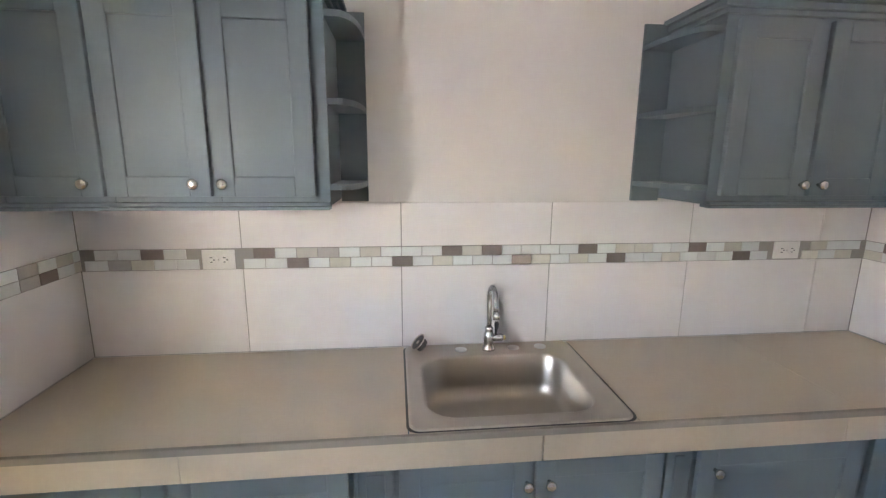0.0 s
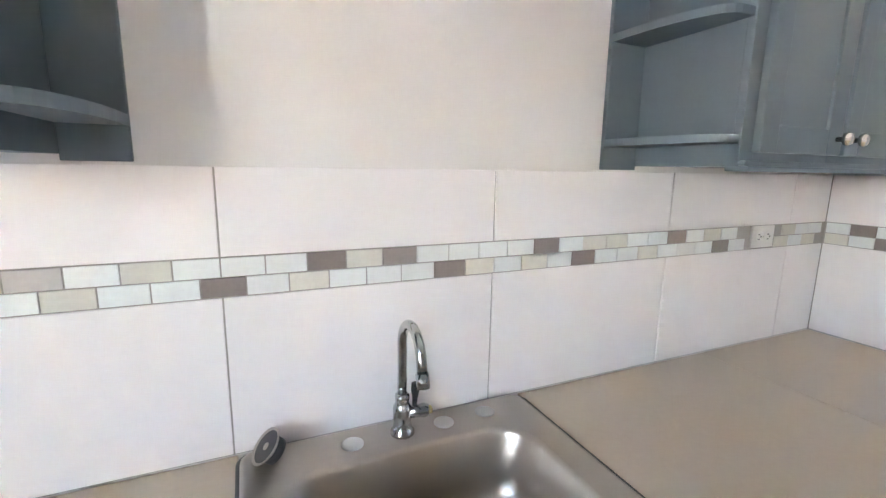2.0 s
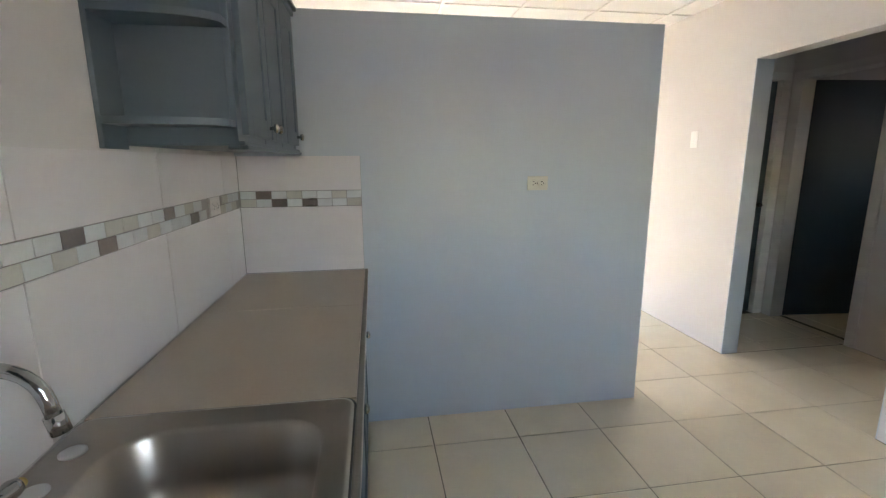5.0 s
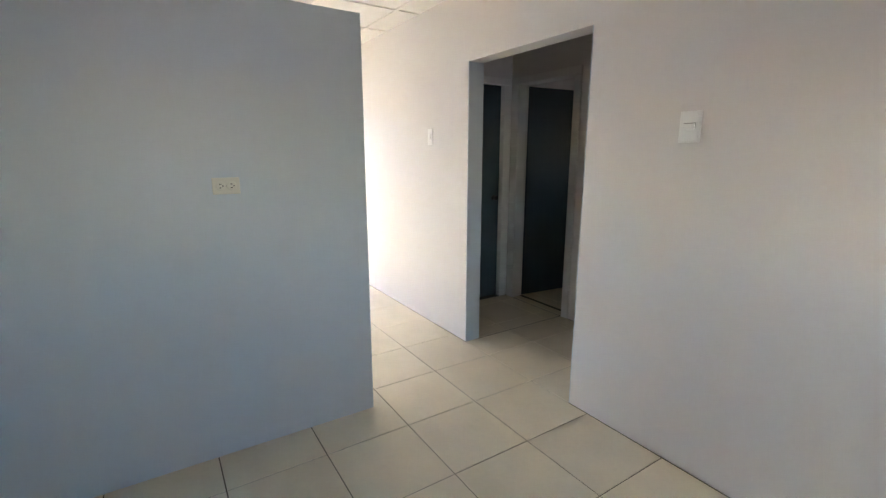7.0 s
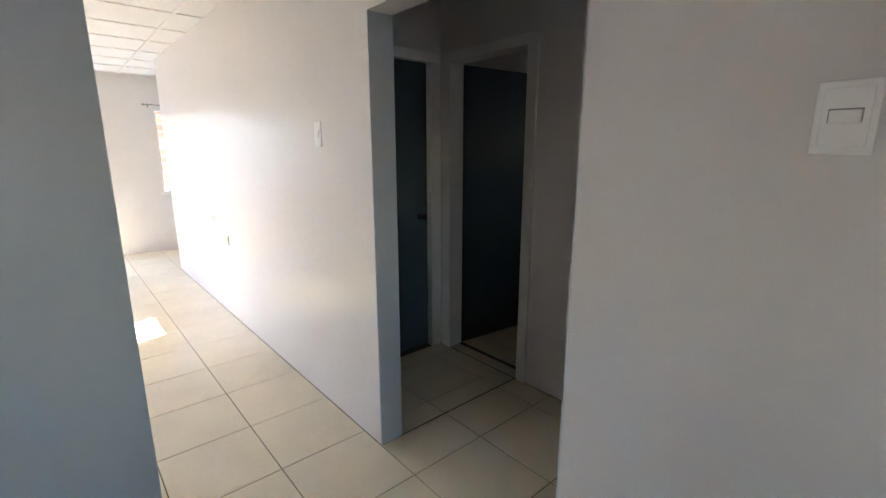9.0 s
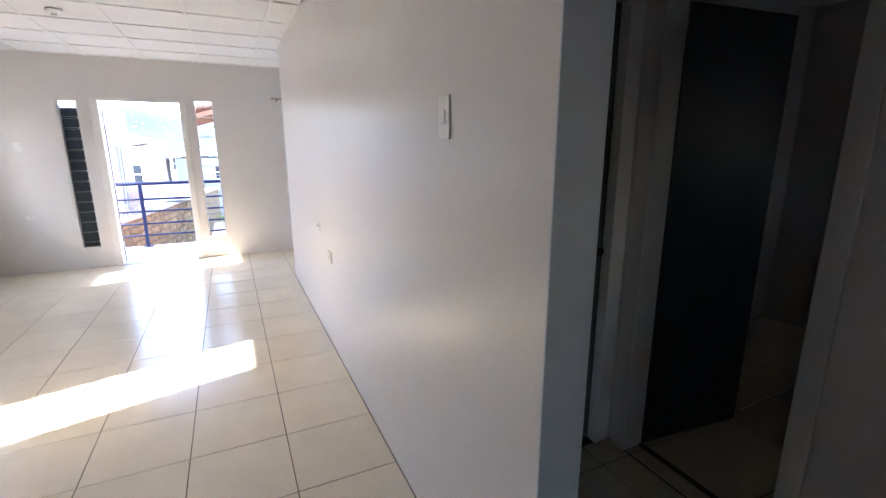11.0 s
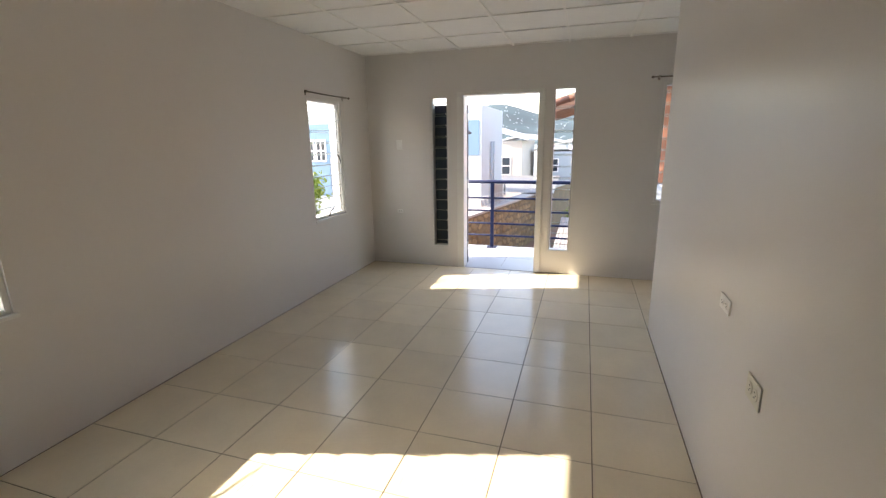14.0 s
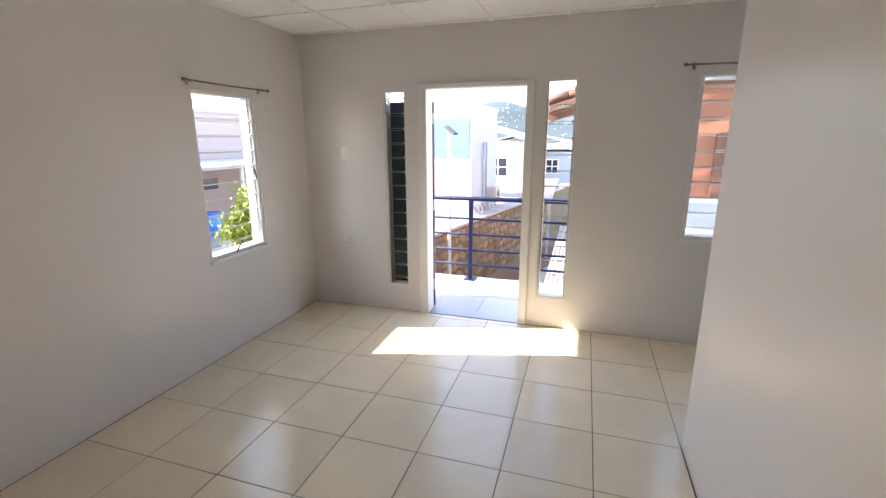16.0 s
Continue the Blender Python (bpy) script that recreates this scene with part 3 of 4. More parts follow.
wall_cabinet(1.038, 2.027, [(1.075, 1.385, 1.362), (1.402, 1.69, 1.432), (1.70, 1.995, 1.95)], 0.922, "blue-grey painted wall cabinet beside the pale blue partition")

# ---- kitchen: worktop and base cabinets ----
top = thing("worktop", (0.42, -0.31, 0.8), "beige tiled kitchen worktop with a deep front edge", "worktop")
part("slab", B(XW + 0.002, 0.0, -0.585, -0.012, 0.845, 0.895), M_CTRIM, top)
part("slab", B(0.69, XP - 0.002, -0.585, -0.012, 0.845, 0.895), M_CTRIM, top)
for xa, xb, ya, yb in ((XW + 0.012, 0.006, -0.606, -0.012), (0.690, 1.4125, -0.606, -0.012), (1.4135, XP - 0.012, -0.606, -0.012), (0.010, 0.382, -0.606, -0.588), (0.386, 0.686, -0.606, -0.588)):
    part("worktop_tile", B(xa, xb, ya, yb, 0.888, 0.900, bevel=0.0015), M_CTR, top)
part("edge_trim", B(XW + 0.002, XP - 0.002, -0.622, -0.607, 0.880, 0.9015, bevel=0.004), M_CTRIM, top, "grey-brown edge trim")
for xa, xb in ((XW + 0.002, -0.60), (-0.598, 0.392), (0.395, 1.36), (1.363, XP - 0.002)):
    part("fascia_tile", B(xa, xb, -0.618, -0.606, 0.797, 0.879, bevel=0.0015), M_CTR, top)

YB = -0.578


def base_cabinet(x0, x1, doors, panels, label):
    cab = thing("base_cabinet", ((x0 + x1) / 2, -0.3, 0), label, "kitchen cabinet", "base kitchen cabinets")
    part("side_panel", B(x0, x0 + 0.018, YB + 0.018, -0.02, 0.09, 0.84), M_CAB, cab)
    part("side_panel", B(x1 - 0.018, x1, YB + 0.018, -0.02, 0.09, 0.84), M_CAB, cab)
    part("bottom_panel", B(x0 + 0.018, x1 - 0.018, YB + 0.018, -0.02, 0.09, 0.108), M_CAB, cab)
    part("rear_panel", B(x0 + 0.018, x1 - 0.018, -0.03, -0.02, 0.108, 0.84), M_CAB, cab)
    bm = bmesh.new()
    edges = sorted([x0] + [x for d in doors for x in d[:2]] + [x1])
    for xa, xb in zip(edges[0::2], edges[1::2]):
        box(bm, xa - (0.012 if xa != x0 else 0), xb + (0.012 if xb != x1 else 0), YB, YB + 0.018, 0.09, 0.844, bevel=0.002)
    box(bm, x0, x1, YB + 0.001, YB + 0.017, 0.772, 0.844)
    box(bm, x0, x1, YB + 0.001, YB + 0.017, 0.09, 0.14)
    part("face_frame", bm, M_CAB, cab)
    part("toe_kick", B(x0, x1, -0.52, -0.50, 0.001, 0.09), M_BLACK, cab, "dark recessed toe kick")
    for d0, d1, kx in doors:
        shaker_door(cab, d0, d1, 0.125, 0.782, YB, (kx, 0.712))
    for xa, xb in panels:
        part("pilaster", B(xa, xb, YB - 0.012, YB - 0.001, 0.125, 0.79, bevel=0.004), M_CAB, cab)
        part("pilaster_panel", B(xa + 0.025, xb - 0.025, YB - 0.017, YB - 0.011, 0.15, 0.765, bevel=0.004), M_CAB, cab)


base_cabinet(-1.176, -0.152, [(-1.16, -0.655, -0.70), (-0.645, -0.165, -0.60)], [], "blue-grey painted base cabinet under the worktop")
base_cabinet(-0.150, 0.888, [(-0.02, 0.376, 0.356), (0.384, 0.785, 0.424)], [(-0.14, -0.035), (0.797, 0.88)], "blue-grey painted sink cabinet with panelled pilasters")
base_cabinet(0.890, 2.026, [(0.902, 1.465, 0.955), (1.50, 1.99, 1.56)], [], "blue-grey painted base cabinet beside the partition")


# ---- sink ----
def ring(bm, x0, x1, y0, y1, r, z, n=8):
    """A rounded rectangle of vertices."""
    out = []
    for cx, cy, a0 in ((x1 - r, y1 - r, 0), (x0 + r, y1 - r, 90), (x0 + r, y0 + r, 180), (x1 - r, y0 + r, 270)):
        for k in range(n + 1):
            a = radians(a0 + 90 * k / n)
            out.append(bm.verts.new((cx + r * math.cos(a), cy + r * math.sin(a), z)))
    return out


def skin(bm, rings):
    for a, b in zip(rings, rings[1:]):
        n = len(a)
        for k in range(n):
            f = bm.faces.new((a[k], a[(k + 1) % n], b[(k + 1) % n], b[k]))
            f.smooth = True


sink = thing("kitchen_sink", (0.345, -0.31, 0.9), "brushed stainless steel single bowl sink set in the worktop", "sink")
bm = bmesh.new()
X0, X1, Y0, Y1 = 0.009, 0.683, -0.603, -0.016
bx0, bx1, by0, by1 = 0.064, 0.612, -0.545, -0.128
rs = [ring(bm, X0, X1, Y0, Y1, 0.035, 0.9005), ring(bm, X0 + 0.002, X1 - 0.002, Y0 + 0.002, Y1 - 0.002, 0.034, 0.9065),
      ring(bm, X0 + 0.009, X1 - 0.009, Y0 + 0.009, Y1 - 0.009, 0.03, 0.9075), ring(bm, X0 + 0.014, X1 - 0.014, Y0 + 0.014, Y1 - 0.014, 0.028, 0.9045),
      ring(bm, bx0 - 0.006, bx1 + 0.006, by0 - 0.006, by1 + 0.006, 0.106, 0.9045), ring(bm, bx0, bx1, by0, by1, 0.10, 0.902),
      ring(bm, bx0 + 0.005, bx1 - 0.005, by0 + 0.005, by1 - 0.005, 0.097, 0.893), ring(bm, bx0 + 0.016, bx1 - 0.016, by0 + 0.016, by1 - 0.016, 0.09, 0.79),
      ring(bm, bx0 + 0.022, bx1 - 0.022, by0 + 0.022, by1 - 0.022, 0.088, 0.757), ring(bm, bx0 + 0.036, bx1 - 0.036, by0 + 0.036, by1 - 0.036, 0.08, 0.742),
      ring(bm, bx0 + 0.06, bx1 - 0.06, by0 + 0.06, by1 - 0.06, 0.07, 0.737), ring(bm, 0.338 - 0.06, 0.338 + 0.06, -0.337 - 0.06, -0.337 + 0.06, 0.0599, 0.731),
      ring(bm, 0.338 - 0.045, 0.338 + 0.045, -0.337 - 0.045, -0.337 + 0.045, 0.0449, 0.722)]
skin(bm, rs)
bm.faces.new(rs[-1])
part("bowl", bm, M_STEEL, sink)
bm = bmesh.new()
rs = [ring(bm, X0 - 0.007, X1 + 0.009, Y0 - 0.004, Y1 + 0.002, 0.036, 0.9002), ring(bm, X0 - 0.006, X1 + 0.008, Y0 - 0.003, Y1 + 0.001, 0.035, 0.9018), ring(bm, X0 + 0.002, X1 - 0.002, Y0 + 0.002, Y1 - 0.002, 0.033, 0.9022)]
skin(bm, rs)
part("sealant", bm, M_BLACK, sink, "dark grimy sealant line")
bm = lathe(bmesh.new(), [(0.042, 0.0), (0.04, 0.003), (0.02, 0.001), (0.012, 0.004), (0.008, 0.012), (0.003, 0.013)], (0.338, -0.337, 0.722), "z", 20)
part("drain", bm, M_CHROME, sink, "chrome basket drain")
for x, y in ((0.231, -0.074), (0.446, -0.072), (0.558, -0.068)):
    part("hole_cover", lathe(bmesh.new(), [(0.0235, 0.0), (0.0235, 0.003), (0.018, 0.0048), (0.004, 0.0052)], (x, y, 0.9046), "z", 24), M_ALU, sink, "round steel hole cover")

tap = thing("faucet", (0.344, -0.072, 0.905), "chrome gooseneck kitchen faucet with a lever", "faucet")
FX, FY = 0.344, -0.072
part("base", lathe(bmesh.new(), [(0.027, 0.0), (0.027, 0.006), (0.022, 0.012), (0.019, 0.03), (0.021, 0.038), (0.021, 0.062), (0.017, 0.07), (0.0145, 0.078), (0.016, 0.082), (0.016, 0.092), (0.012, 0.096)], (FX, FY, 0.9046), "z", 24), M_CHROME, tap)
pts = [(FX, FY, 0.995), (FX, FY, 1.05), (FX, FY - 0.001, 1.10)]
for k in range(13):
    a = math.pi * k / 12 * 0.94
    pts.append((FX - 0.003 * k / 12, FY - 0.062 + 0.062 * math.cos(a), 1.115 + 0.062 * math.sin(a)))
last = pts[-1]
pts.append((last[0], last[1] - 0.006, last[2] - 0.03))
part("spout", tube(bmesh.new(), pts, 0.0105, 14), M_CHROME, tap)
part("aerator", tube(bmesh.new(), [(last[0], last[1] - 0.004, last[2] - 0.022), (last[0], last[1] - 0.0105, last[2] - 0.05)], 0.0135, 16), M_CHROME, tap)
part("valve", tube(bmesh.new(), [(FX, FY, 0.953), (FX + 0.03, FY - 0.012, 0.957), (FX + 0.046, FY - 0.016, 0.958), (FX + 0.056, FY - 0.02, 0.959)], [0.013, 0.014, 0.016, 0.012], 14), M_CHROME, tap)
part("valve_cap", lathe(bmesh.new(), [(0.009, 0.0), (0.009, 0.005), (0.004, 0.007)], (FX + 0.056, FY - 0.02, 0.959), "x", 12), M_BRASS, tap, "brass valve cap")
part("lever", tube(bmesh.new(), [(FX + 0.026, FY - 0.008, 0.965), (FX + 0.028, FY - 0.005, 0.985), (FX + 0.03, FY - 0.002, 1.005), (FX + 0.03, FY, 1.02)], [0.005, 0.006, 0.01, 0.008], 10), M_BLACK, tap, "dark faucet lever")

strain = thing("sink_strainer", (0.062, -0.07, 0.906), "black and steel sink strainer leaning by the tiles", "strainer")
tilt_m = Matrix.Translation((0.062, -0.072, 0.942)) @ Vector((-0.72, -0.12, 0.68)).to_track_quat("Z", "Y").to_matrix().to_4x4()
bm = lathe(bmesh.new(), [(0.012, -0.028), (0.026, -0.024), (0.027, -0.012), (0.02, -0.008), (0.031, -0.002), (0.036, 0.003)], (0, 0, 0), "z", 22)
bmesh.ops.transform(bm, matrix=tilt_m, verts=bm.verts)
part("basket", bm, M_BLACK, strain)
bm = lathe(bmesh.new(), [(0.030, -0.003), (0.038, 0.004), (0.037, 0.006), (0.028, 0.0), (0.012, -0.004), (0.007, 0.004), (0.003, 0.005)], (0, 0, 0), "z", 22)
bmesh.ops.transform(bm, matrix=tilt_m, verts=bm.verts)
part("rim", bm, M_STEEL, strain, "steel strainer rim")

# ---- tiled splashback ----
OUT_L, OUT_R = (-0.745, -0.622), (1.572, 1.712)
plate(pose(-0.683, -0.012, 1.277), 0.118, 0.074, "o", "white double outlet set in the mosaic band", M_PLATE, category="outlet")
plate(pose(1.642, -0.012, 1.281), 0.118, 0.074, "o", "white double outlet at the end of the mosaic band", M_PLATE, category="outlet")
ZR = ((0.9025, 1.2365), (1.3185, 1.4885))
G = 0.0018
splash = structure("splashback_bed", B(XW + 0.001, XP - 0.001, -0.0065, -0.0005, 0.899, 1.487), M_WGROUT, "grey grout bed of the tiled splashback", "wall tiles")
box_w = structure("splashback_bed_west", B(XW + 0.0005, XW + 0.006, -0.62, -0.008, 0.899, 1.487), M_WGROUT, "grey grout bed of the tiled splashback", "wall tiles")
box_e = structure("splashback_bed_east", B(XP - 0.006, XP - 0.0005, -0.604, -0.008, 0.899, 1.487), M_WGROUT, "grey grout bed of the tiled splashback", "wall tiles")
cuts = [XW + 0.01, -0.6, 0.0, 0.6, 1.2, 1.8, XP - 0.01]
for xa, xb in zip(cuts, cuts[1:]):
    for za, zb in ZR:
        part("tile", B(xa + G, xb - G, -0.010, -0.004, za, zb, bevel=0.0012), M_WTILE, splash)
for za, zb in ZR:
    part("tile", B(XW + 0.004, XW + 0.0095, -0.62, -0.012, za, zb, bevel=0.0012), M_WTILE, box_w)
    part("tile", B(XP - 0.0095, XP - 0.004, -0.603, -0.012, za, zb, bevel=0.0012), M_WTILE, box_e)
PITCH = 0.08
mosaic_me = {}
for key, m_ in M_MOS.items():
    bm = B(-PITCH / 2 + 0.0012, PITCH / 2 - 0.0012, -0.0102, -0.004, -0.0186, 0.0186, bevel=0.001)
    mosaic_me[key] = mesh(bm, "mosaic", m_)


def mosaic(row, x0, z, parent, place, skip=()):
    for k, key in enumerate(row):
        x = x0 + (k + 0.5) * PITCH
        if parent is splash and not XW + 0.03 < x < XP - 0.03 or any(a - 0.03 < x < b + 0.03 for a, b in skip):
            continue
        ob = new("mosaic_tile", mosaic_me[key])
        ob.parent = parent
        ob.matrix_basis = place(x, z)


TOP_ROW = "GWWDWDW" + "WDWBGWBW" + "WWDBDWWWWDWBBWW" + "DWBWDWBBWWG"
LOW_ROW = "DWGBWWW" + "WWWDWBWW" + "DWBWWWDBWBWDWWBWWWDW" + "BBBWBDW"
here = lambda x, z: pose(x, 0, z)
mosaic(TOP_ROW, -1.2, 1.2972, splash, here, (OUT_L, OUT_R))
mosaic(LOW_ROW, -1.2365, 1.2578, splash, here, (OUT_L, OUT_R))
mosaic("WBDWGWBW", -0.6, 1.2972, box_w, lambda x, z: pose(XW, x, z, 0, 0, 90))
mosaic("DWBWGDWB", -0.6, 1.2578, box_w, lambda x, z: pose(XW, x, z, 0, 0, 90))
mosaic("WDWBWWBW", 0.0, 1.2972, box_e, lambda x, z: pose(XP, -0.014 - x * 0.921, z, 0, 0, -90) @ Matrix.Diagonal((0.921, 1, 1, 1)))
mosaic("BWDWDWWB", 0.0, 1.2578, box_e, lambda x, z: pose(XP, -0.014 - x * 0.921, z, 0, 0, -90) @ Matrix.Diagonal((0.921, 1, 1, 1)))

# ---- outside: ground, balcony, neighbours ----
ZG = -2.6
bm = bmesh.new()
vs = [bm.verts.new(p) for p in ((-2500, -2500, ZG), (2500, -2500, ZG), (2500, 2500, ZG), (-2500, 2500, ZG))]
bm.faces.new(vs)
structure("ground", bm, M_GROUND, "sun-bleached pale concrete and dust ground", "ground")

bal = structure("balcony", B(XF + 0.15, 10.08, -5.2, 0.15, -0.25, -0.0075), M_GROUT, "narrow white-tiled balcony slab outside the door", "balcony")
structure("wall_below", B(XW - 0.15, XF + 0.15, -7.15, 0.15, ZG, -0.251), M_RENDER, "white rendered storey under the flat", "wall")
tb = mesh(B(-0.229, 0.229, -0.229, 0.229, -0.010, -0.004, bevel=0.0015), "tile", M_BTILE)
tb2 = mesh(B(-0.107, 0.107, -0.229, 0.229, -0.010, -0.004, bevel=0.0015), "tile", M_BTILE)
for j in range(11):
    y = -0.08 - 0.464 * j
    for x, me in ((9.155, tb), (9.619, tb), (9.959, tb2)):
        ob = new("tile", me)
        ob.parent = bal
        ob.matrix_basis = pose(x, y, 0)

rail = thing("balcony_railing", (9.96, -2.4, 0), "navy painted steel balcony railing with five bars", "railing")
for z, r in ((0.985, 0.025), (0.745, 0.014), (0.555, 0.014), (0.362, 0.014), (0.18, 0.014)):
    part("rail_bar", tube(bmesh.new(), [(9.96, -3.30, z), (9.96, 0.1, z)], r, 10), M_RAIL, rail)
for y in (-0.05, -1.385, -2.72):
    part("post", B(9.936, 9.984, y - 0.024, y + 0.024, -0.003, 0.975, bevel=0.004), M_RAIL, rail)
    part("foot_plate", B(9.89, 10.03, y - 0.07, y + 0.07, -0.004, 0.006, bevel=0.002), M_RAIL, rail)


def house(name, x0, x1, y0, y1, z1, material, label, windows=(), roof=None, z0=ZG, lip=0.08):
    """A house block with parapet or pitched roof; windows on its west face as (y0, y1, z0, z1, columns)."""
    h = thing(name, ((x0 + x1) / 2, (y0 + y1) / 2, z0), label, "house")
    part("wall", B(x0, x1, y0, y1, z0, z1), material, h)
    if roof:
        bm = bmesh.new()
        ym, o, rise = (y0 + y1) / 2, 0.35, roof[0]
        pts = [(y0 - o, z1 + 0.003), (ym, z1 + rise), (y1 + o, z1 + 0.003), (y1 + o, z1 + 0.12), (ym, z1 + rise + 0.13), (y0 - o, z1 + 0.12)]
        a, b = [bm.verts.new((x0 - o, y, z)) for y, z in pts], [bm.verts.new((x1 + o, y, z)) for y, z in pts]
        bm.faces.new(a[::-1])
        bm.faces.new(b)
        for k in range(6):
            bm.faces.new((a[k], a[(k + 1) % 6], b[(k + 1) % 6], b[k]))
        part("roof", bm, roof[1], h)
    else:
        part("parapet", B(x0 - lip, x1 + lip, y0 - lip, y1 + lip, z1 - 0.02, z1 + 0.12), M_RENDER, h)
    for ya, yb, za, zb, n in windows:
        w = part("window", B(x0 - 0.03, x0 - 0.001, ya, yb, za, zb, bevel=0.005), M_FRAME, h, "white window frame")
        step = (yb - ya - 0.05) / n
        rows = max(1, round((zb - za) / max(step, 0.3)))
        rs_ = (zb - za - 0.05) / rows
        for i in range(n):
            for k in range(rows):
                part("pane", B(x0 - 0.036, x0 - 0.029, ya + 0.05 + i * step, ya + (i + 1) * step, za + 0.05 + k * rs_, za + (k + 1) * rs_), M_PANE, w, "dark window pane")
    return h


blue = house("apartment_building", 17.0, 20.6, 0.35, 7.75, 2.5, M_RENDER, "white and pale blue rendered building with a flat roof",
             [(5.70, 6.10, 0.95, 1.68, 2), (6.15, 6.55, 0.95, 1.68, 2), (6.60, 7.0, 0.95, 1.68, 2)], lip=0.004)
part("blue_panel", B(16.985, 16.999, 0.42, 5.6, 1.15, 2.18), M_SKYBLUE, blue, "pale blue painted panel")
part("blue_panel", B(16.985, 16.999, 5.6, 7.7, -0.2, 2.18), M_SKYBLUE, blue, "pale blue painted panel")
for x in (18.3, 18.75):
    part("downpipe", tube(bmesh.new(), [(x, 0.30, -1.0), (x, 0.30, 1.55)], 0.03, 8), M_RENDER, blue, "white downpipe")
for x, z in ((19.4, -0.12), (19.4, -0.75)):
    ac = part("air_conditioner", B(x - 0.35, x + 0.35, 0.02, 0.34, z - 0.25, z + 0.25, bevel=0.02), M_BEIGE, blue, "wall-hung air conditioner unit")
    part("grille", lathe(bmesh.new(), [(0.19, 0.0), (0.19, -0.012), (0.05, -0.02)], (x - 0.05, 0.02, z), "y", 16), M_BLACK, ac, "dark fan grille")
house("house", 27.0, 33.0, 0.45, 5.2, 1.55, M_BEIGE, "beige rendered house with a grey pitched roof", [(1.0, 2.4, -0.2, 0.75, 3)], (0.75, M_SHEET))
house("house", 31.0, 37.0, -3.9, 0.0, 0.9, M_RENDER, "white house with a low white roof", [(-2.6, -1.9, -0.3, 0.5, 2), (-1.2, -0.5, -0.3, 0.5, 2)], (0.6, M_WSHEET))
house("house", 40.0, 46.0, -11.5, -5.0, 1.1, M_BEIGE, "pale house with a white roof across the street", [(-6.9, -5.7, -0.4, 0.6, 2)], (0.9, M_WSHEET))
house("house", 46.0, 52.0, -1.0, 6.0, 1.2, M_RENDER, "white house on the far side of the street", [(0.2, 1.6, -0.4, 0.7, 2)], (0.8, M_SHEET))
house("house", 34.0, 39.0, 7.0, 13.0, 0.9, M_RENDER, "white house behind the blue building", [(8.0, 9.5, -0.6, 0.5, 2)], (0.8, M_CLAY))

# white roof sheet over a yard, in front of the houses
shed = thing("carport", (22.5, 0.6, ZG), "open carport under white corrugated roof sheets", "carport")
bm = bmesh.new()
n = 36
for k in range(n):
    ya = -1.6 + 3.4 * k / n
    yb = ya + 3.4 / n
    ym = (ya + yb) / 2
    zz = (-0.42, -0.08)
    a = [bm.verts.new((x, y, z + dz)) for x, z in ((20.9, zz[0]), (25.0, zz[1])) for y, dz in ((ya, 0), (ym, 0.03), (yb, 0))]
    bm.faces.new((a[0], a[1], a[4], a[3]))
    bm.faces.new((a[1], a[2], a[5], a[4]))
bmesh.ops.solidify(bm, geom=list(bm.faces), thickness=0.01)
part("roof_sheet", bm, M_WSHEET, shed)
for x, y, z in ((21.0, -1.5, -0.42), (21.0, 1.7, -0.42), (24.9, -1.5, -0.09), (24.9, 1.7, -0.09)):
    part("post", B(x - 0.05, x + 0.05, y - 0.05, y + 0.05, ZG, z), M_SHEET, shed)

yard = thing("carport", (15.0, -2.9, ZG), "low white sheet roof over the neighbour's yard", "carport")
bm = bmesh.new()
for k in range(18):
    ya, yb = -3.7 + 0.095 * k, -3.7 + 0.095 * (k + 1)
    a = [bm.verts.new((x, y, z + dz)) for x, z in ((11.3, -1.3), (19.5, -1.1)) for y, dz in ((ya, 0), ((ya + yb) / 2, 0.025), (yb, 0))]
    bm.faces.new((a[0], a[1], a[4], a[3]))
    bm.faces.new((a[1], a[2], a[5], a[4]))
bmesh.ops.solidify(bm, geom=list(bm.faces), thickness=0.01)
part("roof_sheet", bm, M_WSHEET, yard)
for x, y in ((11.4, -3.6), (11.4, -2.1), (19.4, -3.6), (19.4, -2.1)):
    part("post", B(x - 0.04, x + 0.04, y - 0.04, y + 0.04, ZG, -1.3 + (x - 11.3) * 0.0244), M_SHEET, yard)

# stone retaining wall with coiled wire, running away beside red soil
rw = thing("retaining_wall", (16.0, 0.2, ZG), "rough ochre stone retaining wall topped with coiled wire", "stone wall")
P0, P1 = Vector((10.8, 1.31, 0)), Vector((27.0, -2.1, 0))
along = (P1 - P0).normalized()
side = Vector((-along.y, along.x, 0))
frame_m = Matrix(((along.x, side.x, 0, P0.x), (along.y, side.y, 0, P0.y), (0, 0, 1, 0), (0, 0, 0, 1)))
L = (P1 - P0).length
bm = B(0, L, 0.02, 0.42, ZG, -0.53)
bmesh.ops.transform(bm, matrix=frame_m, verts=bm.verts)
part("core", bm, M_MORTAR, rw)
bm = B(-0.02, L, -0.04, 0.48, -0.53, -0.46, bevel=0.01)
bmesh.ops.transform(bm, matrix=frame_m, verts=bm.verts)
part("coping", bm, M_GROUND, rw, "pale cement coping")
rnd = random.Random(4)
stone_me = []
for k in range(8):
    bm = bmesh.new()
    bmesh.ops.create_icosphere(bm, subdivisions=1, radius=1.0)
    for v in bm.verts:
        v.co *= 0.8 + 0.35 * rnd.random()
        v.co = Vector((max(-0.8, min(0.85, v.co.x)), v.co.y, max(-0.8, min(0.8, v.co.z))))
    stone_me.append(mesh(bm, "stone", M_STONE))
u, rows_z = 0.0, [-2.47, -2.24, -2.01, -1.78, -1.55, -1.32, -1.09, -0.86, -0.66]
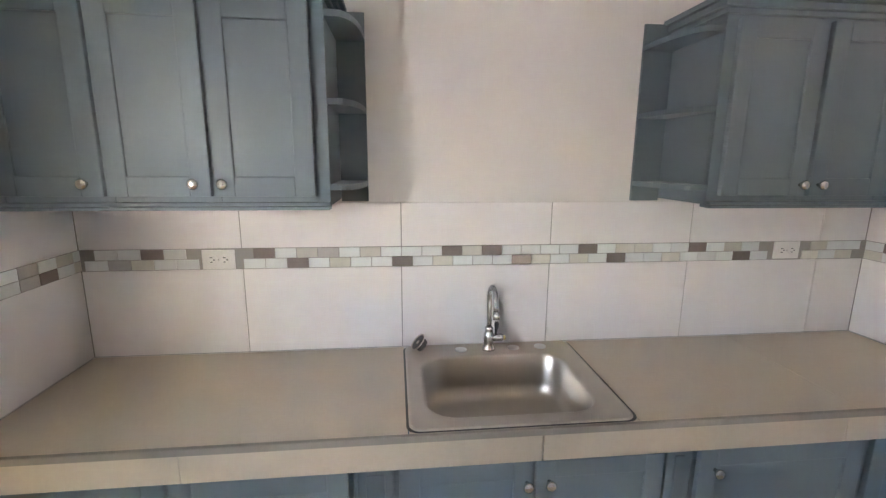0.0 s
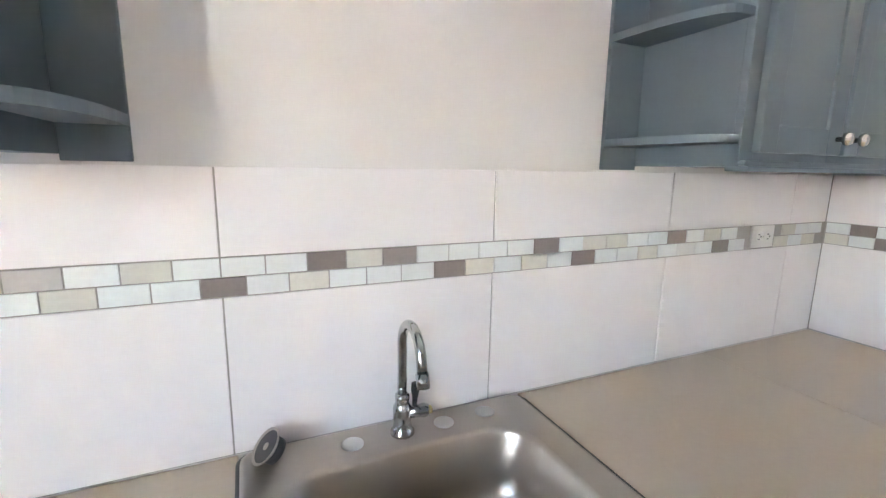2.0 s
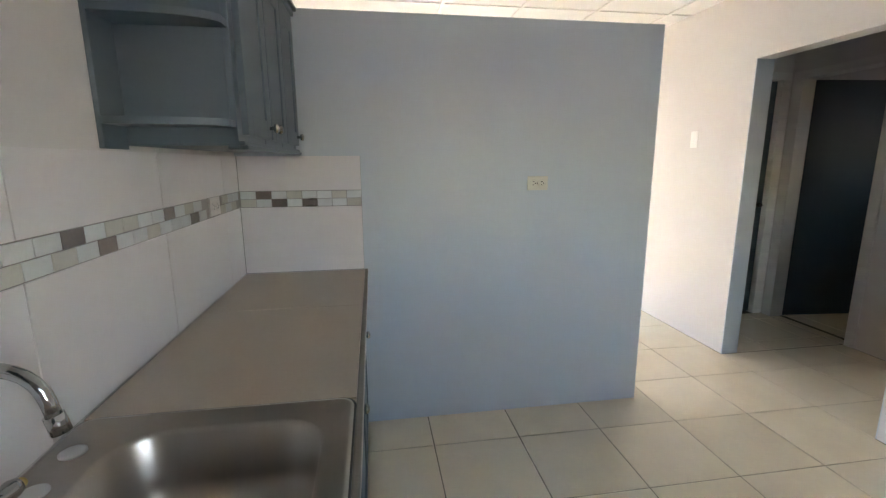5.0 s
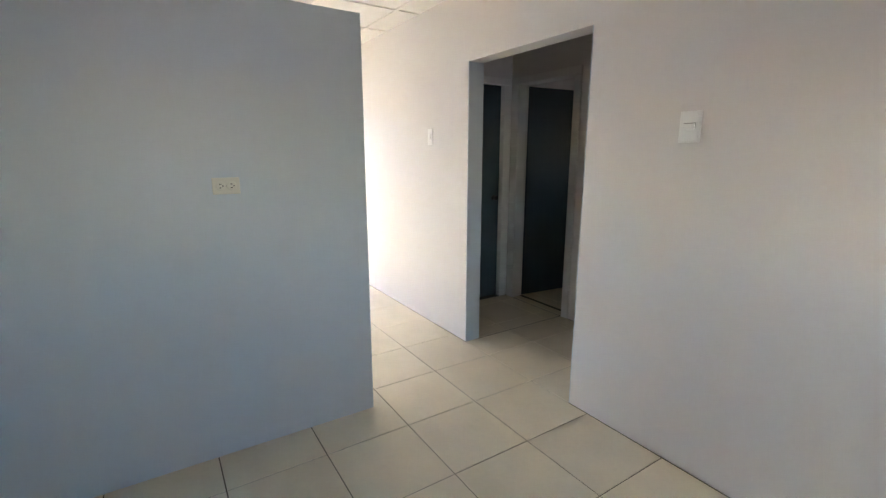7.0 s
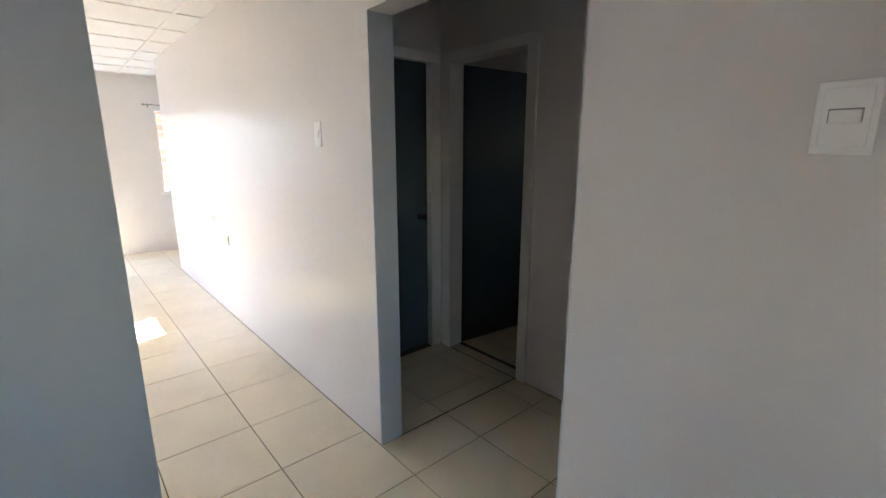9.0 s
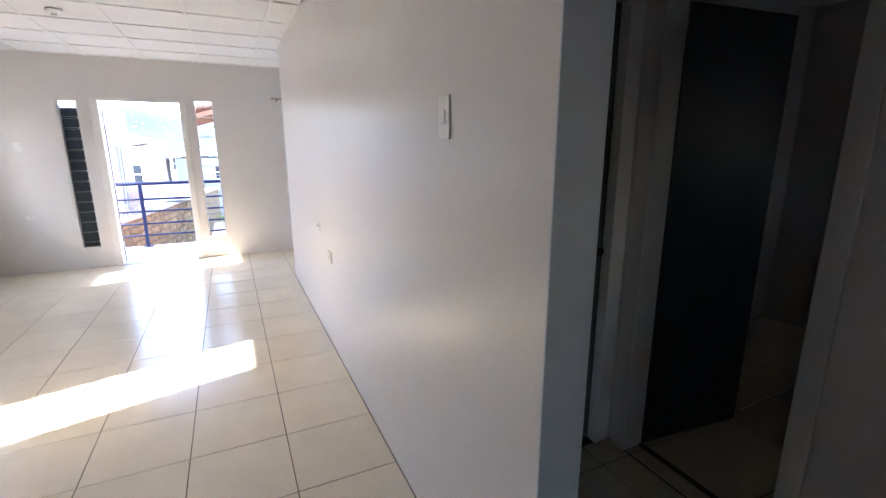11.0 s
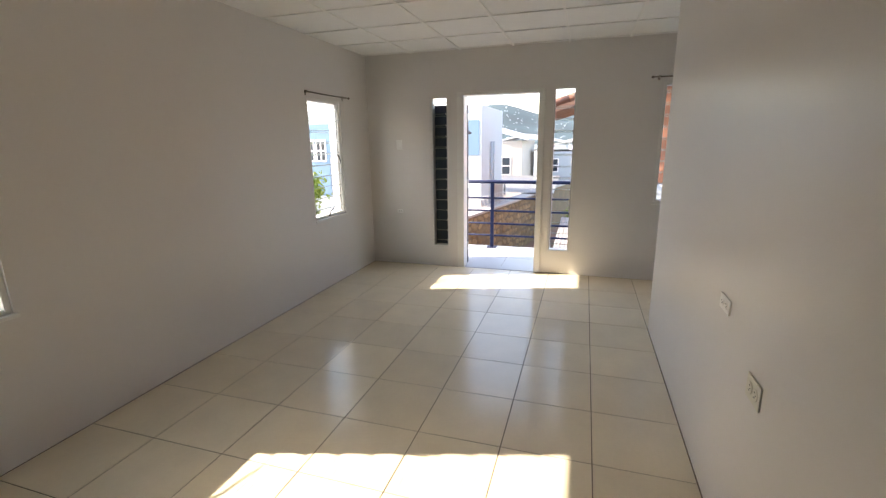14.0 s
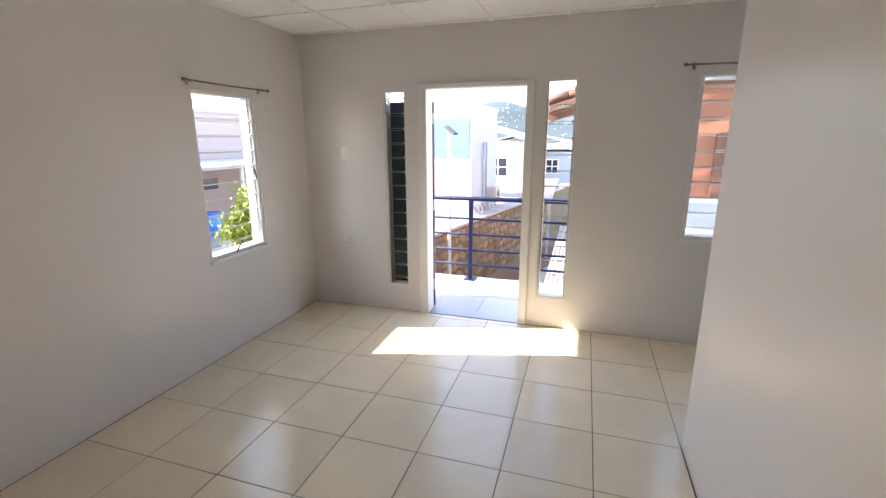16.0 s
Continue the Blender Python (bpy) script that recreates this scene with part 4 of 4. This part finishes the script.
for r_i, z in enumerate(rows_z):
    u = -0.1 * rnd.random()
    while u < 13.0:
        w = 0.14 + 0.42 * rnd.random() ** 1.5
        ob = new("stone", rnd.choice(stone_me))
        ob.parent = rw
        ob.matrix_parent_inverse = rw.matrix_world.inverted()
        ob.matrix_basis = frame_m @ Matrix.LocRotScale((u + w / 2, 0.03, z), Euler((0, rnd.uniform(-0.5, 0.5), 0)), (w * 0.62, 0.02 + 0.05 * rnd.random(), (0.10 + 0.06 * rnd.random()) if r_i < 8 else 0.09))
        u += w
bm = bmesh.new()
pts = []
for k in range(300):
    a = 2 * math.pi * k / 12
    pts.append(frame_m @ Vector((1.5 + k * 0.022, 0.2 + 0.17 * math.cos(a), -0.27 + 0.17 * math.sin(a))))
tube(bm, pts, 0.010, 4)
part("wire_coil", bm, M_WSHEET, rw, "pale coiled security wire")
bm = bmesh.new()
n = 24
grid = [[bm.verts.new(frame_m @ Vector((L * i / n, 0.05 - 0.12 * j * (0.85 + 0.3 * noise.noise(Vector((i * 0.3, 7, 0)))), ZG + 0.02 + 0.12 * max(0, noise.noise(Vector((i * 0.9, j * 0.7, 2)))) + 0.25 * max(0, 1 - j / 4) ** 2 - (0.05 if j == 10 else 0)))) for j in range(11)] for i in range(n + 1)]
for i in range(n):
    for j in range(10):
        f = bm.faces.new((grid[i][j], grid[i + 1][j], grid[i + 1][j + 1], grid[i][j + 1]))
        f.smooth = True
structure("ground_soil", bm, M_SOIL, "bare red-brown soil beside the stone wall", "ground")

# street lamp before the blue building
lamp = thing("street_lamp", (14.6, 0.27, ZG), "slim white lamp pole with a small dark solar head", "street lamp")
part("pole", tube(bmesh.new(), [(14.6, 0.27, ZG), (14.6, 0.27, 1.78)], [0.05, 0.035], 10), M_WSHEET, lamp)
bm = B(14.4, 14.72, 0.20, 0.34, 0.0, 0.05, bevel=0.01)
bmesh.ops.transform(bm, matrix=pose(0, 0, 1.84) @ pose(14.6, 0.27, 0, 0, 0, 70) @ pose(0, 0, 0, 0, -32, 0) @ pose(-14.6, -0.27, 0), verts=bm.verts)
part("lamp_head", bm, M_BLACK, lamp, "dark tilted lamp head")

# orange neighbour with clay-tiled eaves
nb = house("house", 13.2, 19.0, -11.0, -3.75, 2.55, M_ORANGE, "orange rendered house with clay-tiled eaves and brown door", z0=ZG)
part("door", B(13.12, 13.199, -5.35, -4.60, 0.705, 1.72, bevel=0.01), M_TIMBER, nb, "brown timber door")
part("plinth", B(12.6, 13.19, -11.0, -3.75, ZG, 0.70, bevel=0.02), M_RENDER, nb, "white rendered terrace wall")
for k in range(7):
    x = 11.93 + 0.43 * k
    bm = B(x - 0.035, x + 0.035, -5.9, -1.92, 1.99, 2.085, bevel=0.004)
    for v in bm.verts:
        v.co.z += -(v.co.y + 1.92) * 0.29
    part("rafter", bm, M_TIMBER, nb, "brown timber rafter")
rt = mesh(tube(bmesh.new(), [(0, 0, 0), (0, -0.40, 0.12)], [0.06, 0.05], 8), "roof_tile", M_CLAY)
for k in range(11):
    for i in range(16):
        ob = new("roof_tile", rt)
        ob.parent = nb
        ob.matrix_parent_inverse = nb.matrix_world.inverted()
        ob.matrix_basis = pose(11.95 + 0.17 * i, -1.98 - 0.36 * k, 2.19 + 0.104 * k)
part("roof_board", box(bmesh.new(), 11.9, 14.65, -2.0, -1.97, 2.10, 2.16), M_TIMBER, nb, "brown timber fascia board")

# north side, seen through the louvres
nw = house("house", 1.0, 9.3, 5.0, 9.0, 3.0, M_GREYBLUE, "white rendered house close by, shade put into its lavender colour", z0=ZG)
part("downpipe", tube(bmesh.new(), [(6.35, 4.93, -0.6), (5.95, 4.93, 2.8)], 0.06, 8), M_FRAME, nw, "white slanting downpipe")
part("wall_lamp", B(5.75, 6.15, 4.88, 4.999, 2.05, 2.3, bevel=0.03), M_SHEET, nw, "small grey wall lamp")
# Dark strips on the wall stand in for a car's windows.
for xa, xb in ((5.2, 6.3), (6.9, 7.7)):
    part("window", B(xa, xb, 4.97, 4.999, -0.35, -0.05, bevel=0.02), M_PANE, nw, "dark strip standing in for a car's windows")
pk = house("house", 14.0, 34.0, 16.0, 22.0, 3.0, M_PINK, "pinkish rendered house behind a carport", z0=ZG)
cp = thing("carport", (20.0, 13.5, ZG), "grey sheet carport beside the pinkish house", "carport")
part("roof_sheet", B(13.0, 30.0, 11.8, 15.9, 0.42, 0.62, bevel=0.05), M_SHEET, cp)
for x in (13.4, 17.5, 21.5, 25.5, 29.5):
    part("post", B(x - 0.06, x + 0.06, 12.0, 12.12, ZG, 0.42), M_WSHEET, cp)
for xa in (15.0, 17.6, 20.2, 22.8):
    part("window", B(xa, xa + 1.3, 15.97, 15.999, -0.9, -0.35, bevel=0.01), M_PANE, pk, "dark low window")
drum = thing("water_drum", (20.7, 13.2, ZG), "blue plastic water drum under the carport", "drum")
part("body", lathe(bmesh.new(), [(0.36, 0.0), (0.39, 0.04), (0.39, 0.32), (0.41, 0.35), (0.41, 0.62), (0.39, 0.65), (0.38, 0.95), (0.33, 1.02)], (20.7, 13.2, ZG), "z", 20), M_PLASTIC, drum)
part("lid", lathe(bmesh.new(), [(0.34, 1.02), (0.34, 1.06), (0.2, 1.08)], (20.7, 13.2, ZG), "z", 20), M_PLASTIC, drum)


def tree(x, y, height, spread, label, seed, count=2600):
    """Trunk, limbs and a crown of separate leaves."""
    rnd = random.Random(seed)
    t = thing("tree", (x, y, ZG), label, "tree")
    base = Vector((x, y, ZG))
    bm = bmesh.new()
    tube(bm, [base, base + Vector((0.05, 0.02, height * 0.3)), base + Vector((0.02, 0.1, height * 0.6))], [0.09, 0.07, 0.045], 8)
    tips = []
    for k in range(9):
        a, up = rnd.uniform(0, 6.28), rnd.uniform(0.45, 1.0)
        tip = base + Vector((math.cos(a) * spread * rnd.uniform(0.3, 0.8), math.sin(a) * spread * rnd.uniform(0.3, 0.8), height * up))
        start = base + Vector((0.03, 0.05, height * rnd.uniform(0.25, 0.55)))
        tube(bm, [start, (start + tip) / 2 + Vector((0, 0, 0.1)), tip], [0.035, 0.022, 0.008], 6)
        tips.append(tip)
    part("trunk", bm, M_BARK, t)
    bm = bmesh.new()
    for k in range(count):
        c = rnd.choice(tips) + Vector([rnd.gauss(0, spread * 0.24) for _ in range(3)])
        n1 = Vector([rnd.gauss(0, 1) for _ in range(3)]).normalized()
        n2 = n1.orthogonal().normalized()
        n3 = n1.cross(n2)
        ln, wd = rnd.uniform(0.035, 0.075), rnd.uniform(0.016, 0.032)
        q = [c - n2 * ln, c - n3 * wd + n1 * 0.01, c + n2 * ln, c + n3 * wd + n1 * 0.01]
        bm.faces.new([bm.verts.new(p) for p in q])
    tagged(part("crown", bm, M_LEAF, t, "bright yellow-green leaves"), kind="stuff")


tree(11.75, 3.35, 3.4, 0.62, "small bright green tree close to the house", 3, 7500)
tree(21.5, -2.6, 2.6, 0.8, "green shrub at the end of the stone wall", 5, 2200)

# wooded hills with scattered houses
def hill(a, j):
    """Place on the hillside: a in degrees from east, j from its foot (0) to its ridge (1)."""
    d = 350 + 900 * j
    top = 60 + 30 * math.exp(-((a - 10.5) / 4.5) ** 2) + 22 * math.exp(-((a + 12) / 7) ** 2) + 7 * noise.noise(Vector((a * 0.25, 4, 0)))
    rise = math.sin(math.pi * j * 0.5) ** 1.3
    z = ZG - 1 + rise * top + 6 * noise.noise(Vector((a * 0.2, j * 9, 1))) * rise
    return d * math.cos(radians(a)), d * math.sin(radians(a)), z


bm = bmesh.new()
nx, ny = 150, 16
rows = [[bm.verts.new(hill(-75 + 150 * i / nx, j / ny)) for i in range(nx + 1)] for j in range(ny + 1)]
for a, b in zip(rows, rows[1:]):
    for k in range(nx):
        f = bm.faces.new((a[k], a[k + 1], b[k + 1], b[k]))
        f.smooth = True
structure("backdrop_hills", bm, M_HILL, "green hills beyond the town, haze put into their colour", "hill")
bm = bmesh.new()
rnd = random.Random(11)
for k in range(900):
    x, y, z = hill(rnd.uniform(-40, 40), 0.08 + rnd.random() ** 1.3 * 0.5)
    s = rnd.uniform(0.35, 1.0)
    box(bm, x - s, x + s, y - s, y + s, z - 4, z + rnd.uniform(0.2, 1.3))
hh = part("hillside_houses", bm, M_RENDER)
tagged(hh, "many tiny pale houses scattered over the hillside", "houses", kind="stuff")

# ---- floor tiles ----
T, TX, TY, J = 0.4625, 1.757, -3.247, 0.0025
floor_ob = bpy.data.objects["floor"]
tile_me = {}


def floor_tile(xa, xb, ya, yb):
    """One tile, cut to size; tiles of one size share a mesh."""
    w, d = round(xb - xa, 3), round(yb - ya, 3)
    if w < 0.03 or d < 0.03:
        return
    if (w, d) not in tile_me:
        tile_me[w, d] = mesh(B(-w / 2 + J, w / 2 - J, -d / 2 + J, d / 2 - J, -0.012, 0.0, bevel=0.0012), "tile", M_TILE)
    ob = new("tile", tile_me[w, d])
    ob.parent = floor_ob
    ob.matrix_basis = pose((xa + xb) / 2, (ya + yb) / 2, 0)


for xr0, xr1, yr0, yr1 in ((XW, XF, YS, 0.0), (7.31, XF, -6.0, YS + 0.009), (OPEN[0], OPEN[1], YC, YS + 0.009), (0.2, OPEN[0], YC, YS - 0.13), (OPEN[1], 3.3, YC, YS - 0.13), (1.25, 4.0, -7.0, YC)):
    for i in range(-8, 18):
        for j in range(-10, 8):
            xa, xb = max(TX + i * T, xr0), min(TX + (i + 1) * T, xr1)
            ya, yb = max(TY + j * T, yr0), min(TY + (j + 1) * T, yr1)
            # a sliver at a wall is cut with the tile beside it
            xa, xb = (xr0 + 0.004 if xa - xr0 < 0.03 else xa), (xr1 - 0.004 if xr1 - xb < 0.03 else xb)
            ya, yb = (yr0 + 0.004 if ya - yr0 < 0.03 else ya), (yr1 - 0.004 if yr1 - yb < 0.03 else yb)
            if min(TX + (i + 1) * T, xr1) - max(TX + i * T, xr0) > 0.03 and min(TY + (j + 1) * T, yr1) - max(TY + j * T, yr0) > 0.03:
                floor_tile(xa, xb, ya, yb)
